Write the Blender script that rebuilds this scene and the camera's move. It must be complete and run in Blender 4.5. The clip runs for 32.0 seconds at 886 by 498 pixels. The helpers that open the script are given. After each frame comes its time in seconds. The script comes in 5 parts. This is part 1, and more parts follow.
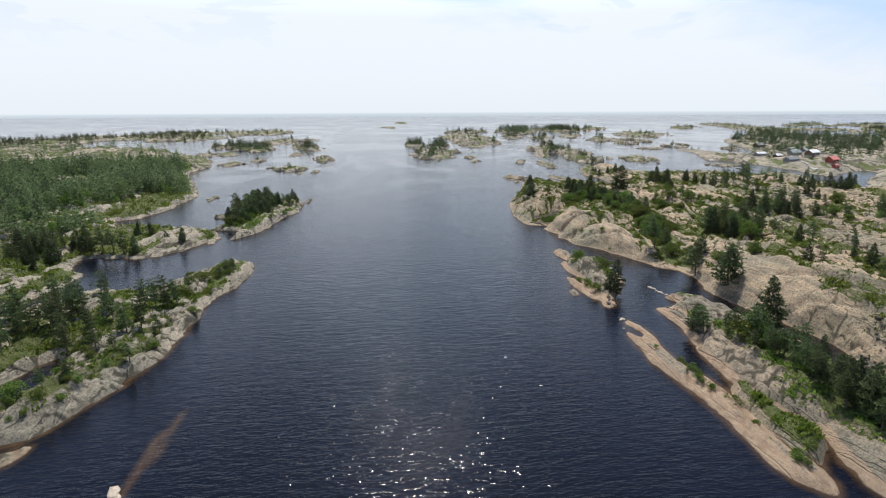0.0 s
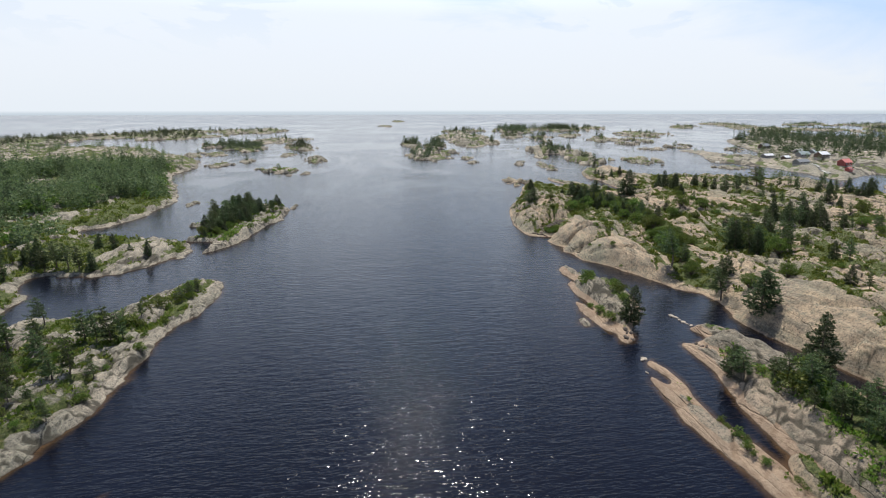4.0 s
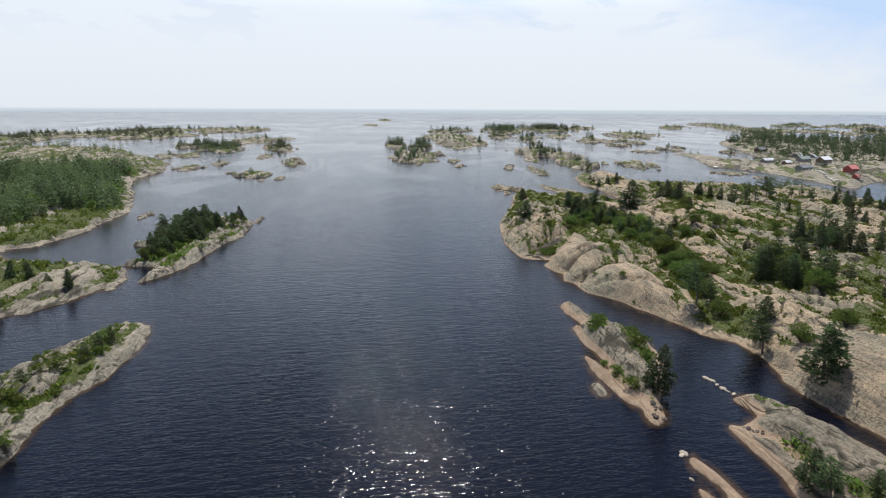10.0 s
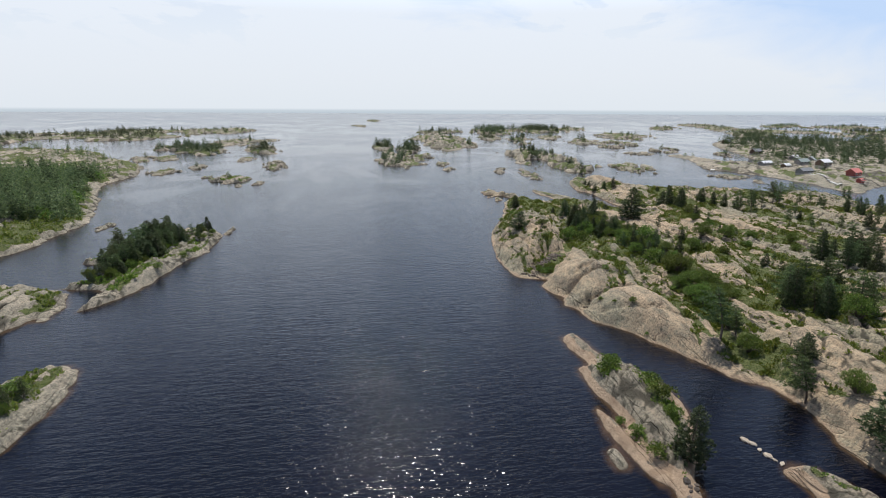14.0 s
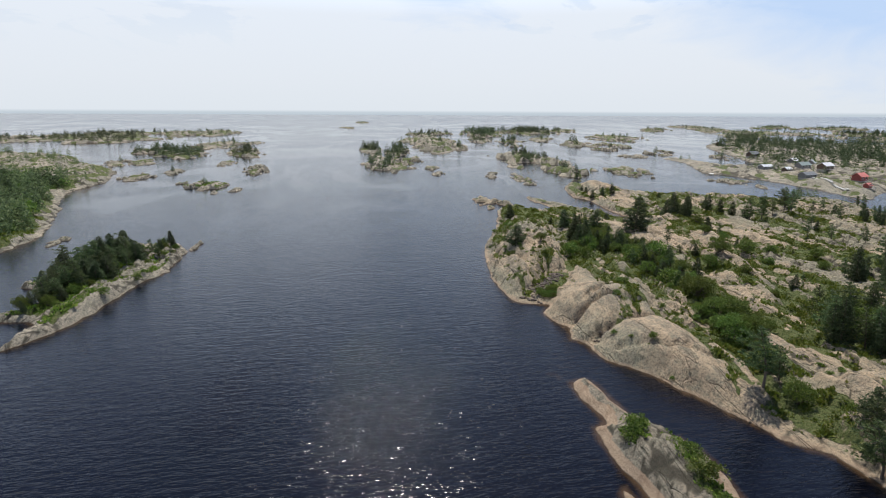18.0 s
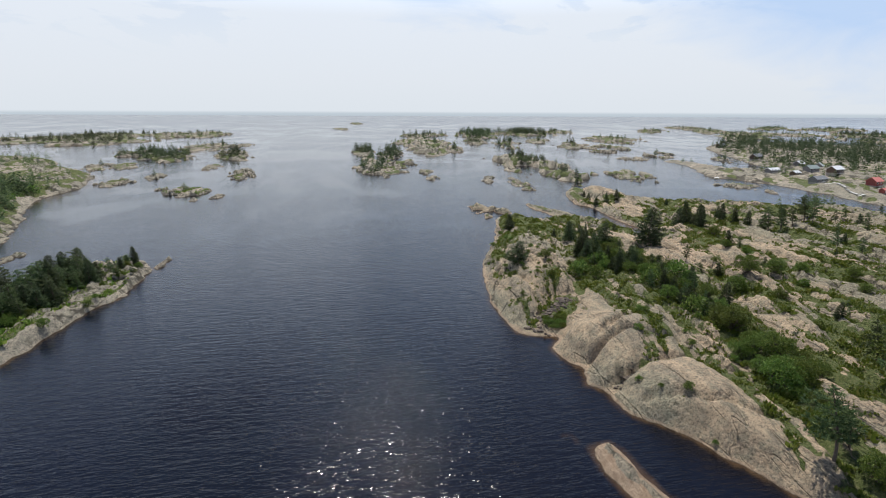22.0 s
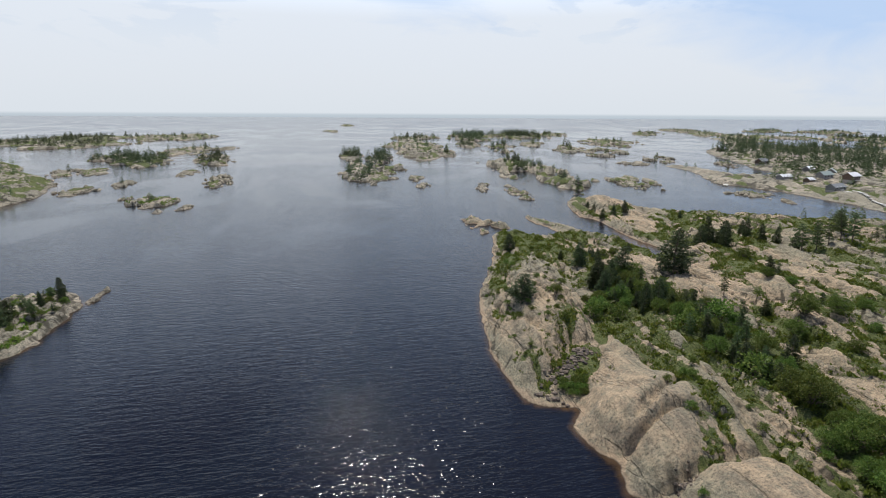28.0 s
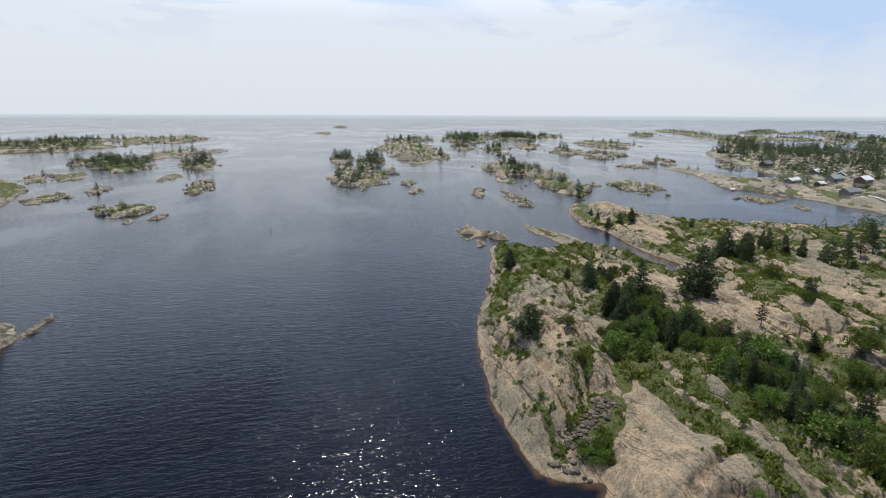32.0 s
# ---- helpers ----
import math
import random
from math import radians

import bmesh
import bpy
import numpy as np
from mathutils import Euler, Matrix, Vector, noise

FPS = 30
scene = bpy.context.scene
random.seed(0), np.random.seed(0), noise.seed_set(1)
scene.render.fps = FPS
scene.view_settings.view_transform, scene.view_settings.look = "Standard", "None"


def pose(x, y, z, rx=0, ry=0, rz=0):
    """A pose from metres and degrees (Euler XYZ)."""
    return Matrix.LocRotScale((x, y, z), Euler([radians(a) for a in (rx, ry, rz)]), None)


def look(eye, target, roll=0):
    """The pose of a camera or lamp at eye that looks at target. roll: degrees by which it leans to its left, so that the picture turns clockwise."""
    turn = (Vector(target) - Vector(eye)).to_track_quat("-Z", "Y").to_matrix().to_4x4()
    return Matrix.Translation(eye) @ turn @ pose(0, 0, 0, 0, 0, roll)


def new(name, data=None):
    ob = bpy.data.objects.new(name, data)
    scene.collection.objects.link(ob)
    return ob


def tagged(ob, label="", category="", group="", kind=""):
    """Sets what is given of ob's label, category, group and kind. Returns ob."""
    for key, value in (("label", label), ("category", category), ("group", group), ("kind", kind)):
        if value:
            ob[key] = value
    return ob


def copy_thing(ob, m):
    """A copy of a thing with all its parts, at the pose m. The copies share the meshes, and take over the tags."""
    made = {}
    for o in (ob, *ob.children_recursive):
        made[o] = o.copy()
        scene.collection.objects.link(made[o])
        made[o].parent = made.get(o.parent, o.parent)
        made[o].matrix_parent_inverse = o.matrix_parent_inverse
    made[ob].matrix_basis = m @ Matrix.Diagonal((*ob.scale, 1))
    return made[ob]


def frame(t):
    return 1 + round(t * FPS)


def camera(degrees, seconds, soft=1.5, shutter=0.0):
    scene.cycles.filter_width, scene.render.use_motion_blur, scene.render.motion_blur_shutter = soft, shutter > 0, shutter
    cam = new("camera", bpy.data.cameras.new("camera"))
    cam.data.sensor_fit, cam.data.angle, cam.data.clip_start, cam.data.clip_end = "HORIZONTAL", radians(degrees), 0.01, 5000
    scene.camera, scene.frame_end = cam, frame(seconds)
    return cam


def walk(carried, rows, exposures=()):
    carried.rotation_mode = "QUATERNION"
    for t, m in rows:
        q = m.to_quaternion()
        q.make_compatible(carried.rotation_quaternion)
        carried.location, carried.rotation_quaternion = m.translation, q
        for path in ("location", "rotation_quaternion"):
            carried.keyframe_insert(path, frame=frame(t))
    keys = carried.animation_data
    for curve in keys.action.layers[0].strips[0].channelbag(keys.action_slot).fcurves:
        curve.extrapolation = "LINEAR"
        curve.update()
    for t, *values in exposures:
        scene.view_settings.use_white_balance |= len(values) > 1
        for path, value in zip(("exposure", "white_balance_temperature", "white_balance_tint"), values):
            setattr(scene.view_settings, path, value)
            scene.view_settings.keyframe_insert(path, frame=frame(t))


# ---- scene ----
cam = camera(76.0, 32.0, soft=1.1)
PATH = [
    (0, (-35.756, -4.696, 37.927), (-35.427, -2.289, 37.339), -0.3),
    (6, (-30.791, 19.399, 39.164), (-30.439, 21.800, 38.566), 0.0),
    (9, (-28.259, 31.234, 39.940), (-27.876, 33.630, 39.339), 0.2),
    (13, (-24.655, 47.263, 40.477), (-24.229, 49.651, 39.876), 0.3),
    (16.5, (-21.259, 62.024, 40.735), (-20.795, 64.407, 40.140), 0.2),
    (19, (-19.221, 72.519, 40.786), (-18.734, 74.897, 40.194), 0.3),
    (23, (-15.157, 88.823, 41.343), (-14.655, 91.200, 40.754), 0.2),
    (28, (-10.299, 109.237, 41.670), (-9.768, 111.610, 41.087), 0.3),
    (32, (-6.018, 125.946, 41.712), (-5.465, 128.315, 41.135), 0.2),
]
walk(cam, [(t, look(eye, target, roll)) for t, eye, target, roll in PATH],
     [(0, 0.12), (8, 0.04), (16, -0.02), (24, -0.08), (32, -0.1)])


# ---- daylight ----
SUN_TURN, SUN_HEIGHT = 8.5, 64.0
sun_way = Vector((math.sin(radians(SUN_TURN)) * math.cos(radians(SUN_HEIGHT)),
                  math.cos(radians(SUN_TURN)) * math.cos(radians(SUN_HEIGHT)), math.sin(radians(SUN_HEIGHT))))
sun_data = bpy.data.lights.new("sun", "SUN")
sun_data.energy, sun_data.angle, sun_data.color = 4.45, radians(0.55), (1.0, 0.96, 0.89)
sun = new("sun", sun_data)
sun.matrix_world = look(sun_way * 300, (0, 0, 0))


def node(tree, kind, **settings):
    n = tree.nodes.new(kind)
    for key, value in settings.items():
        if key in n.inputs:
            n.inputs[key].default_value = value
        else:
            setattr(n, key, value)
    return n


def ramp(tree, source, stops):
    n = tree.nodes.new("ShaderNodeValToRGB")
    while len(n.color_ramp.elements) < len(stops):
        n.color_ramp.elements.new(0.5)
    for e, (at, colour) in zip(n.color_ramp.elements, stops):
        e.position = at
        e.color = (*colour, 1) if isinstance(colour, tuple) else (colour, colour, colour, 1)
    tree.links.new(source, n.inputs[0])
    return n.outputs[0]


def blend(tree, factor, a, b, how="MIX"):
    n = tree.nodes.new("ShaderNodeMix")
    n.data_type, n.blend_type = "RGBA", how
    for slot, value in ((0, factor), (6, a), (7, b)):
        if isinstance(value, bpy.types.NodeSocket):
            tree.links.new(value, n.inputs[slot])
        elif slot == 0:
            n.inputs[slot].default_value = value
        else:
            n.inputs[slot].default_value = (*value, 1)
    return n.outputs[2]


def maths(tree, how, a, b=0.0):
    n = tree.nodes.new("ShaderNodeMath")
    n.operation = how
    for slot, value in ((0, a), (1, b)):
        if isinstance(value, bpy.types.NodeSocket):
            tree.links.new(value, n.inputs[slot])
        else:
            n.inputs[slot].default_value = value
    return n.outputs[0]


def noise_of(tree, where, scale, detail=4.0, rough=0.55, stretch=(1, 1, 1), turn=0.0, twist=0.0):
    m = node(tree, "ShaderNodeMapping")
    m.inputs["Scale"].default_value = stretch
    m.inputs["Rotation"].default_value = (0, 0, radians(turn))
    tree.links.new(where, m.inputs["Vector"])
    n = node(tree, "ShaderNodeTexNoise", Scale=scale, Detail=detail, Roughness=rough, Distortion=twist)
    tree.links.new(m.outputs[0], n.inputs["Vector"])
    return n.outputs["Fac"]


world = bpy.data.worlds.new("summer_sky")
scene.world = world
world.use_nodes = True
wt = world.node_tree
wt.nodes.clear()
sky = node(wt, "ShaderNodeTexSky")
sky.sky_type, sky.sun_disc = "NISHITA", False
sky.sun_elevation, sky.sun_rotation = radians(SUN_HEIGHT), radians(SUN_TURN)
sky.dust_density, sky.air_density = 0.25, 1.0
sky_way = node(wt, "ShaderNodeTexCoord").outputs["Generated"]
split = node(wt, "ShaderNodeSeparateXYZ")
wt.links.new(sky_way, split.inputs[0])
up = split.outputs["Z"]
# thin bright cloud, thick towards the horizon and broken higher up; cut above the view so near water darkens
clouds = noise_of(wt, sky_way, 4.2, 7, 0.58, (1.0, 1.0, 3.2), 0, 0.5)
cover = maths(wt, "ADD", ramp(wt, clouds, [(0.42, 0.0), (0.58, 0.75)]), ramp(wt, up, [(0.0, 1.0), (0.045, 0.95), (0.085, 0.62), (0.13, 0.5), (0.19, 0.45), (0.36, 0.3), (0.55, 0.0), (1.0, 0.0)]))
cover = maths(wt, "MINIMUM", maths(wt, "ADD", cover, 0.35), 1.0)
cover = maths(wt, "MULTIPLY", cover, ramp(wt, up, [(0.0, 1.0), (0.31, 0.97), (0.46, 0.25), (1.0, 0.15)]))
dim_sky = blend(wt, 1.0, sky.outputs[0], (0.105, 0.102, 0.11), "MULTIPLY")
# above the view: an added bright band lightens far water, dim tones darken near
cloud_and_band_tone = ramp(wt, up, [(0.0, (0.76, 0.815, 0.875)), (0.05, (0.79, 0.84, 0.905)), (0.15, (0.82, 0.88, 0.965)), (0.21, (1.0, 1.13, 1.32)), (0.31, (0.8, 0.98, 1.3)), (0.42, (0.26, 0.36, 0.54)), (0.55, (0.15, 0.19, 0.27)), (1.0, (0.15, 0.19, 0.27))])
whole_sky = blend(wt, cover, dim_sky, cloud_and_band_tone)
# gaps between the clouds, where thin veil lets the blue through
for gap_turn, gap_height, gap_size in ((10.5, 12.5, 0.2), (47.0, 10.0, 0.3), (31.0, 16.0, 0.22)):
    gap_way = Vector((math.sin(radians(gap_turn)) * math.cos(radians(gap_height)), math.cos(radians(gap_turn)) * math.cos(radians(gap_height)), math.sin(radians(gap_height))))
    off = node(wt, "ShaderNodeVectorMath", operation="SUBTRACT")
    wt.links.new(sky_way, off.inputs[0])
    off.inputs[1].default_value = gap_way
    wide = node(wt, "ShaderNodeVectorMath", operation="MULTIPLY")
    wt.links.new(off.outputs[0], wide.inputs[0])
    wide.inputs[1].default_value = (1, 1, 2.0)
    apart = node(wt, "ShaderNodeVectorMath", operation="LENGTH")
    wt.links.new(wide.outputs[0], apart.inputs[0])
    apart = maths(wt, "ADD", apart.outputs["Value"], maths(wt, "MULTIPLY", maths(wt, "SUBTRACT", clouds, 0.5), 0.4))
    whole_sky = blend(wt, ramp(wt, apart, [(gap_size * 0.3, 0.85), (gap_size, 0.0)]), whole_sky, (0.50, 0.68, 0.97))
# haze painted into the sky under the horizon, in place of the farthest water
whole_sky = blend(wt, ramp(wt, maths(wt, "ADD", up, 0.5), [(0.4955, 1.0), (0.4985, 0.0)]), whole_sky, (0.52, 0.60, 0.67))
back = node(wt, "ShaderNodeBackground", Strength=1.0)
wt.links.new(whole_sky, back.inputs["Color"])
wt.links.new(back.outputs[0], node(wt, "ShaderNodeOutputWorld").inputs[0])
scene.view_settings.exposure = 0.0

# ---- materials ----
STRIKE = -9.0


def material(name):
    m = bpy.data.materials.new(name)
    m.use_nodes = True
    t = m.node_tree
    return m, t, t.nodes["Principled BSDF"], node(t, "ShaderNodeNewGeometry")


def rock_material(name, pale, mid, dark, lichen, rust, band):
    m, t, p, g = material(name)
    where = g.outputs["Position"]
    big = noise_of(t, where, 0.06, 5, 0.6, (1, 0.35, 1), STRIKE)
    bands = noise_of(t, where, 0.5, 6, 0.65, (1, 0.16, 1), STRIKE, 0.3)
    grain = noise_of(t, where, 3.0, 6, 0.75)
    colour = blend(t, ramp(t, big, [(0.43, 0.0), (0.55, 1.0)]), pale, mid)
    colour = blend(t, ramp(t, bands, [(0.46, 0.0), (0.66, 0.8)]), colour, dark)
    spots = noise_of(t, where, 0.7, 8, 0.75)
    colour = blend(t, ramp(t, spots, [(0.48, 0.0), (0.60, 0.6)]), colour, lichen)
    mottle = noise_of(t, where, 1.7, 8, 0.8)
    colour = blend(t, ramp(t, mottle, [(0.38, 0.6), (0.48, 0.0)]), colour, (0.11, 0.104, 0.082))
    colour = blend(t, ramp(t, mottle, [(0.53, 0.0), (0.66, 0.6)]), colour, tuple(min(1, 1.22 * c) for c in pale))
    stain = noise_of(t, where, 0.33, 8, 0.78, (1, 0.5, 1), STRIKE)
    colour = blend(t, ramp(t, stain, [(0.52, 0.0), (0.64, 0.65)]), colour, (0.085, 0.077, 0.056))
    colour = blend(t, ramp(t, grain, [(0.37, 0.75), (0.5, 0.0)]), colour, (0.065, 0.06, 0.05))
    colour = blend(t, ramp(t, grain, [(0.54, 0.0), (0.68, 0.4)]), colour, (0.51, 0.40, 0.285))
    # long cracks that run with the grain of the rock, and a few across it
    crack = None
    for scale, stretch, turn, width in ((0.16, (1, 0.035, 0.4), STRIKE + 3, 0.007), (0.24, (1, 0.05, 0.4), STRIKE + 14, 0.006)):
        line = maths(t, "ABSOLUTE", maths(t, "SUBTRACT", noise_of(t, where, scale, 3, 0.5, stretch, turn, 0.2), 0.5))
        line = ramp(t, line, [(width * 0.35, 1.0), (width, 0.0)])
        crack = line if crack is None else maths(t, "MAXIMUM", crack, line)
    crack = maths(t, "MULTIPLY", crack, ramp(t, bands, [(0.4, 0.25), (0.6, 1.0)]))
    colour = blend(t, maths(t, "MULTIPLY", crack, 0.4), colour, (0.055, 0.046, 0.038))
    joint = node(t, "ShaderNodeAttribute", attribute_name="joint").outputs["Fac"]
    joint = ramp(t, maths(t, "ADD", joint, maths(t, "MULTIPLY", maths(t, "SUBTRACT", grain, 0.5), 0.9)), [(0.45, 0.0), (0.8, 0.85)])
    colour = blend(t, joint, colour, (0.05, 0.045, 0.032))
    # moss, grass and thin soil
    green = node(t, "ShaderNodeAttribute", attribute_name="green").outputs["Fac"]
    fine = noise_of(t, where, 0.8, 6, 0.7)
    cover_amount = ramp(t, maths(t, "ADD", green, maths(t, "MULTIPLY", maths(t, "SUBTRACT", fine, 0.5), 1.1)), [(0.42, 0.0), (0.58, 1.0)])
    tuft = noise_of(t, where, 2.4, 5, 0.7)
    plants = ramp(t, tuft, [(0.32, (0.035, 0.05, 0.018)), (0.47, (0.10, 0.125, 0.036)), (0.6, (0.155, 0.165, 0.06)), (0.72, (0.23, 0.20, 0.11))])
    colour = blend(t, cover_amount, colour, plants)
    # rusty band and wet foot along the water
    z = node(t, "ShaderNodeSeparateXYZ")
    t.links.new(where, z.inputs[0])
    level = maths(t, "ADD", z.outputs["Z"], maths(t, "MULTIPLY", maths(t, "SUBTRACT", spots, 0.5), 0.35))
    colour = blend(t, ramp(t, level, [(band * 0.6, rust), (band, 0.0)]), colour, (0.47, 0.325, 0.215))
    colour = blend(t, ramp(t, level, [(0.03, 0.9), (0.12, 0.0)]), colour, (0.05, 0.033, 0.022))
    t.links.new(colour, p.inputs["Base Color"])
    p.inputs["Roughness"].default_value = 0.85
    p.inputs["Specular IOR Level"].default_value = 0.25
    relief = maths(t, "ADD", maths(t, "MULTIPLY", maths(t, "ADD", bands, stain), 0.6), maths(t, "ADD", maths(t, "ADD", maths(t, "MULTIPLY", grain, 0.34), maths(t, "MULTIPLY", mottle, 0.4)), maths(t, "MULTIPLY", crack, -0.5)))
    relief = maths(t, "ADD", relief, maths(t, "MULTIPLY", maths(t, "MULTIPLY", tuft, cover_amount), 0.9))
    b = node(t, "ShaderNodeBump", Strength=1.0, Distance=0.6)
    t.links.new(relief, b.inputs["Height"])
    t.links.new(b.outputs[0], p.inputs["Normal"])
    return m


ROCK = rock_material("gneiss", (0.535, 0.40, 0.26), (0.318, 0.286, 0.195), (0.185, 0.163, 0.124), (0.255, 0.244, 0.17), 0.4, 0.4)
ROUGH_ROCK = rock_material("weathered_gneiss", (0.49, 0.42, 0.32), (0.34, 0.308, 0.235), (0.16, 0.147, 0.115), (0.25, 0.242, 0.178), 0.05, 0.3)
PALE_ROCK = rock_material("pale_gneiss", (0.43, 0.335, 0.24), (0.30, 0.262, 0.195), (0.19, 0.168, 0.128), (0.225, 0.215, 0.152), 0.6, 1.5)


def plain(name, colour, spread=0.3, scale=2.0, rough=0.8, metal=0.0):
    m, t, p, g = material(name)
    n = noise_of(t, g.outputs["Position"], scale, 4, 0.65)
    low = tuple(c * (1 - spread) for c in colour)
    high = tuple(min(1, c * (1 + spread)) for c in colour)
    t.links.new(ramp(t, n, [(0.3, low), (0.7, high)]), p.inputs["Base Color"])
    p.inputs["Roughness"].default_value, p.inputs["Metallic"].default_value = rough, metal
    b = node(t, "ShaderNodeBump", Strength=0.3, Distance=0.05)
    t.links.new(n, b.inputs["Height"])
    t.links.new(b.outputs[0], p.inputs["Normal"])
    return m


def leaf_material(name, dark, light, old):
    m, t, p, g = material(name)
    own = node(t, "ShaderNodeObjectInfo").outputs["Random"]
    leaf = g.outputs["Random Per Island"]
    colour = ramp(t, leaf, [(0.0, dark), (0.6, light), (1.0, old)])
    hue = node(t, "ShaderNodeHueSaturation", Saturation=1.0)
    t.links.new(maths(t, "ADD", maths(t, "MULTIPLY", own, 0.05), 0.475), hue.inputs["Hue"])
    t.links.new(maths(t, "ADD", maths(t, "MULTIPLY", own, 0.5), 0.75), hue.inputs["Value"])
    t.links.new(colour, hue.inputs["Color"])
    t.links.new(hue.outputs[0], p.inputs["Base Color"])
    p.inputs["Roughness"].default_value = 0.6
    p.inputs["Specular IOR Level"].default_value = 0.3
    through_leaf = node(t, "ShaderNodeBsdfTranslucent")
    t.links.new(hue.outputs[0], through_leaf.inputs["Color"])
    mix = node(t, "ShaderNodeMixShader")
    mix.inputs[0].default_value = 0.35
    t.links.new(p.outputs[0], mix.inputs[1])
    t.links.new(through_leaf.outputs[0], mix.inputs[2])
    t.links.new(mix.outputs[0], t.nodes["Material Output"].inputs["Surface"])
    return m


# needles of the far pines: paler and bluer than PINE, distance haze in the colour
HAZED_NEEDLES = leaf_material("hazed_pine_needles", (0.08, 0.122, 0.056), (0.17, 0.22, 0.092), (0.255, 0.295, 0.125))
SPRUCE = leaf_material("spruce_needles", (0.04, 0.062, 0.03), (0.08, 0.11, 0.046), (0.125, 0.15, 0.064))
LEAVES = leaf_material("broad_leaves", (0.062, 0.105, 0.02), (0.135, 0.195, 0.036), (0.225, 0.265, 0.06))
HEATH = leaf_material("low_plants", (0.09, 0.15, 0.02), (0.175, 0.25, 0.038), (0.28, 0.295, 0.075))
PINE = leaf_material("pine_tufts", (0.048, 0.078, 0.032), (0.108, 0.15, 0.056), (0.18, 0.215, 0.082))
BARK = plain("bark", (0.11, 0.085, 0.065), 0.4, 6.0)


def water_material():
    m, t, p, g = material("lake_water")
    where = g.outputs["Position"]
    shallow = node(t, "ShaderNodeAttribute", attribute_name="shallow").outputs["Fac"]
    mottle = noise_of(t, where, 0.5, 5, 0.65, (1, 0.4, 1), STRIKE)
    depth = ramp(t, maths(t, "MULTIPLY", shallow, maths(t, "ADD", mottle, 0.45)), [(0.2, (0.0022, 0.0026, 0.0065)), (0.55, (0.034, 0.02, 0.011)), (1.0, (0.085, 0.05, 0.026))])
    t.links.new(depth, p.inputs["Base Color"])
    p.inputs["IOR"].default_value = 1.333
    far_out = node(t, "ShaderNodeSeparateXYZ")
    t.links.new(where, far_out.inputs[0])
    outer = ramp(t, maths(t, "MULTIPLY", far_out.outputs["Y"], 0.001), [(0.16, 0.0), (0.4, 1.0)])
    slick = noise_of(t, where, 0.012, 5, 0.6, (1, 0.45, 1), -35, 1.2)
    streak = maths(t, "ABSOLUTE", maths(t, "SUBTRACT", noise_of(t, where, 0.007, 4, 0.6, (1, 0.5, 1), -28, 0.8), 0.5))
    slick = maths(t, "ADD", slick, ramp(t, streak, [(0.004, 0.2), (0.035, 0.0)]))
    slick = maths(t, "MULTIPLY", maths(t, "SUBTRACT", slick, 0.42), maths(t, "ADD", maths(t, "MULTIPLY", outer, 0.75), 0.25))
    slick = maths(t, "ADD", slick, 0.42)
    wave = noise_of(t, where, 0.8, 3, 0.6, (0.5, 1.3, 1), 12, 0.3)
    chop = noise_of(t, where, 2.8, 3, 0.65, (0.55, 1.2, 1), -8, 0.3)
    swell = noise_of(t, where, 0.16, 2, 0.5, (0.5, 1.2, 1), 5, 0.3)
    height = maths(t, "ADD", maths(t, "MULTIPLY", wave, 0.5), maths(t, "ADD", maths(t, "MULTIPLY", chop, 0.2), maths(t, "MULTIPLY", swell, 0.6)))
    calm = ramp(t, slick, [(0.4, 1.0), (0.54, 0.85), (0.66, 0.3)])
    # ripples too fine to tell apart act as a rough surface, the larger ones as glinting facets
    open_lake = ramp(t, maths(t, "MULTIPLY", far_out.outputs["Y"], 0.001), [(0.14, 1.0), (0.5, 0.6), (1.0, 0.3)])
    unresolved = maths(t, "MULTIPLY", ramp(t, maths(t, "MULTIPLY", far_out.outputs["Y"], 0.0003), [(0.04, 0.34), (0.13, 0.25), (0.3, 0.33), (0.75, 0.5)]), 2.6)
    t.links.new(maths(t, "MULTIPLY", ramp(t, slick, [(0.3, 0.21), (0.52, 0.19), (0.66, 0.11)]), unresolved), p.inputs["Roughness"])
    calm = maths(t, "MULTIPLY", calm, open_lake)
    glint = node(t, "ShaderNodeBsdfPrincipled", Roughness=0.1, IOR=1.333)
    t.links.new(depth, glint.inputs["Base Color"])
    facets = maths(t, "ADD", noise_of(t, where, 2.2, 1, 0.4, (0.52, 1.55, 1), 6, 0.2), maths(t, "MULTIPLY", noise_of(t, where, 0.65, 1, 0.5, (0.5, 1.6, 1), -9, 0.2), 1.8))
    for shader, shape, distance, strength in ((p, height, 0.55, 0.24), (glint, facets, 0.122, 1.0)):
        b = node(t, "ShaderNodeBump", Distance=distance)
        t.links.new(maths(t, "MULTIPLY", calm, strength), b.inputs["Strength"])
        t.links.new(shape, b.inputs["Height"])
        t.links.new(b.outputs[0], shader.inputs["Normal"])
    both = node(t, "ShaderNodeMixShader")
    both.inputs[0].default_value = 0.5
    t.links.new(p.outputs[0], both.inputs[1])
    t.links.new(glint.outputs[0], both.inputs[2])
    t.links.new(both.outputs[0], t.nodes["Material Output"].inputs["Surface"])
    return m


WATER = water_material()

# ---- ground shapes ----


def lattice(ix, iy, seed):
    h = ix.astype(np.int64) * 374761393 + iy.astype(np.int64) * 668265263 + seed * 974711
    h = (h ^ (h >> 13)) & 0xFFFFFFFF
    h = (h * 1274126177) & 0xFFFFFFFF
    h = (h ^ (h >> 16)) & 0xFFFFFF
    return h / float(0xFFFFFF) * 2 - 1


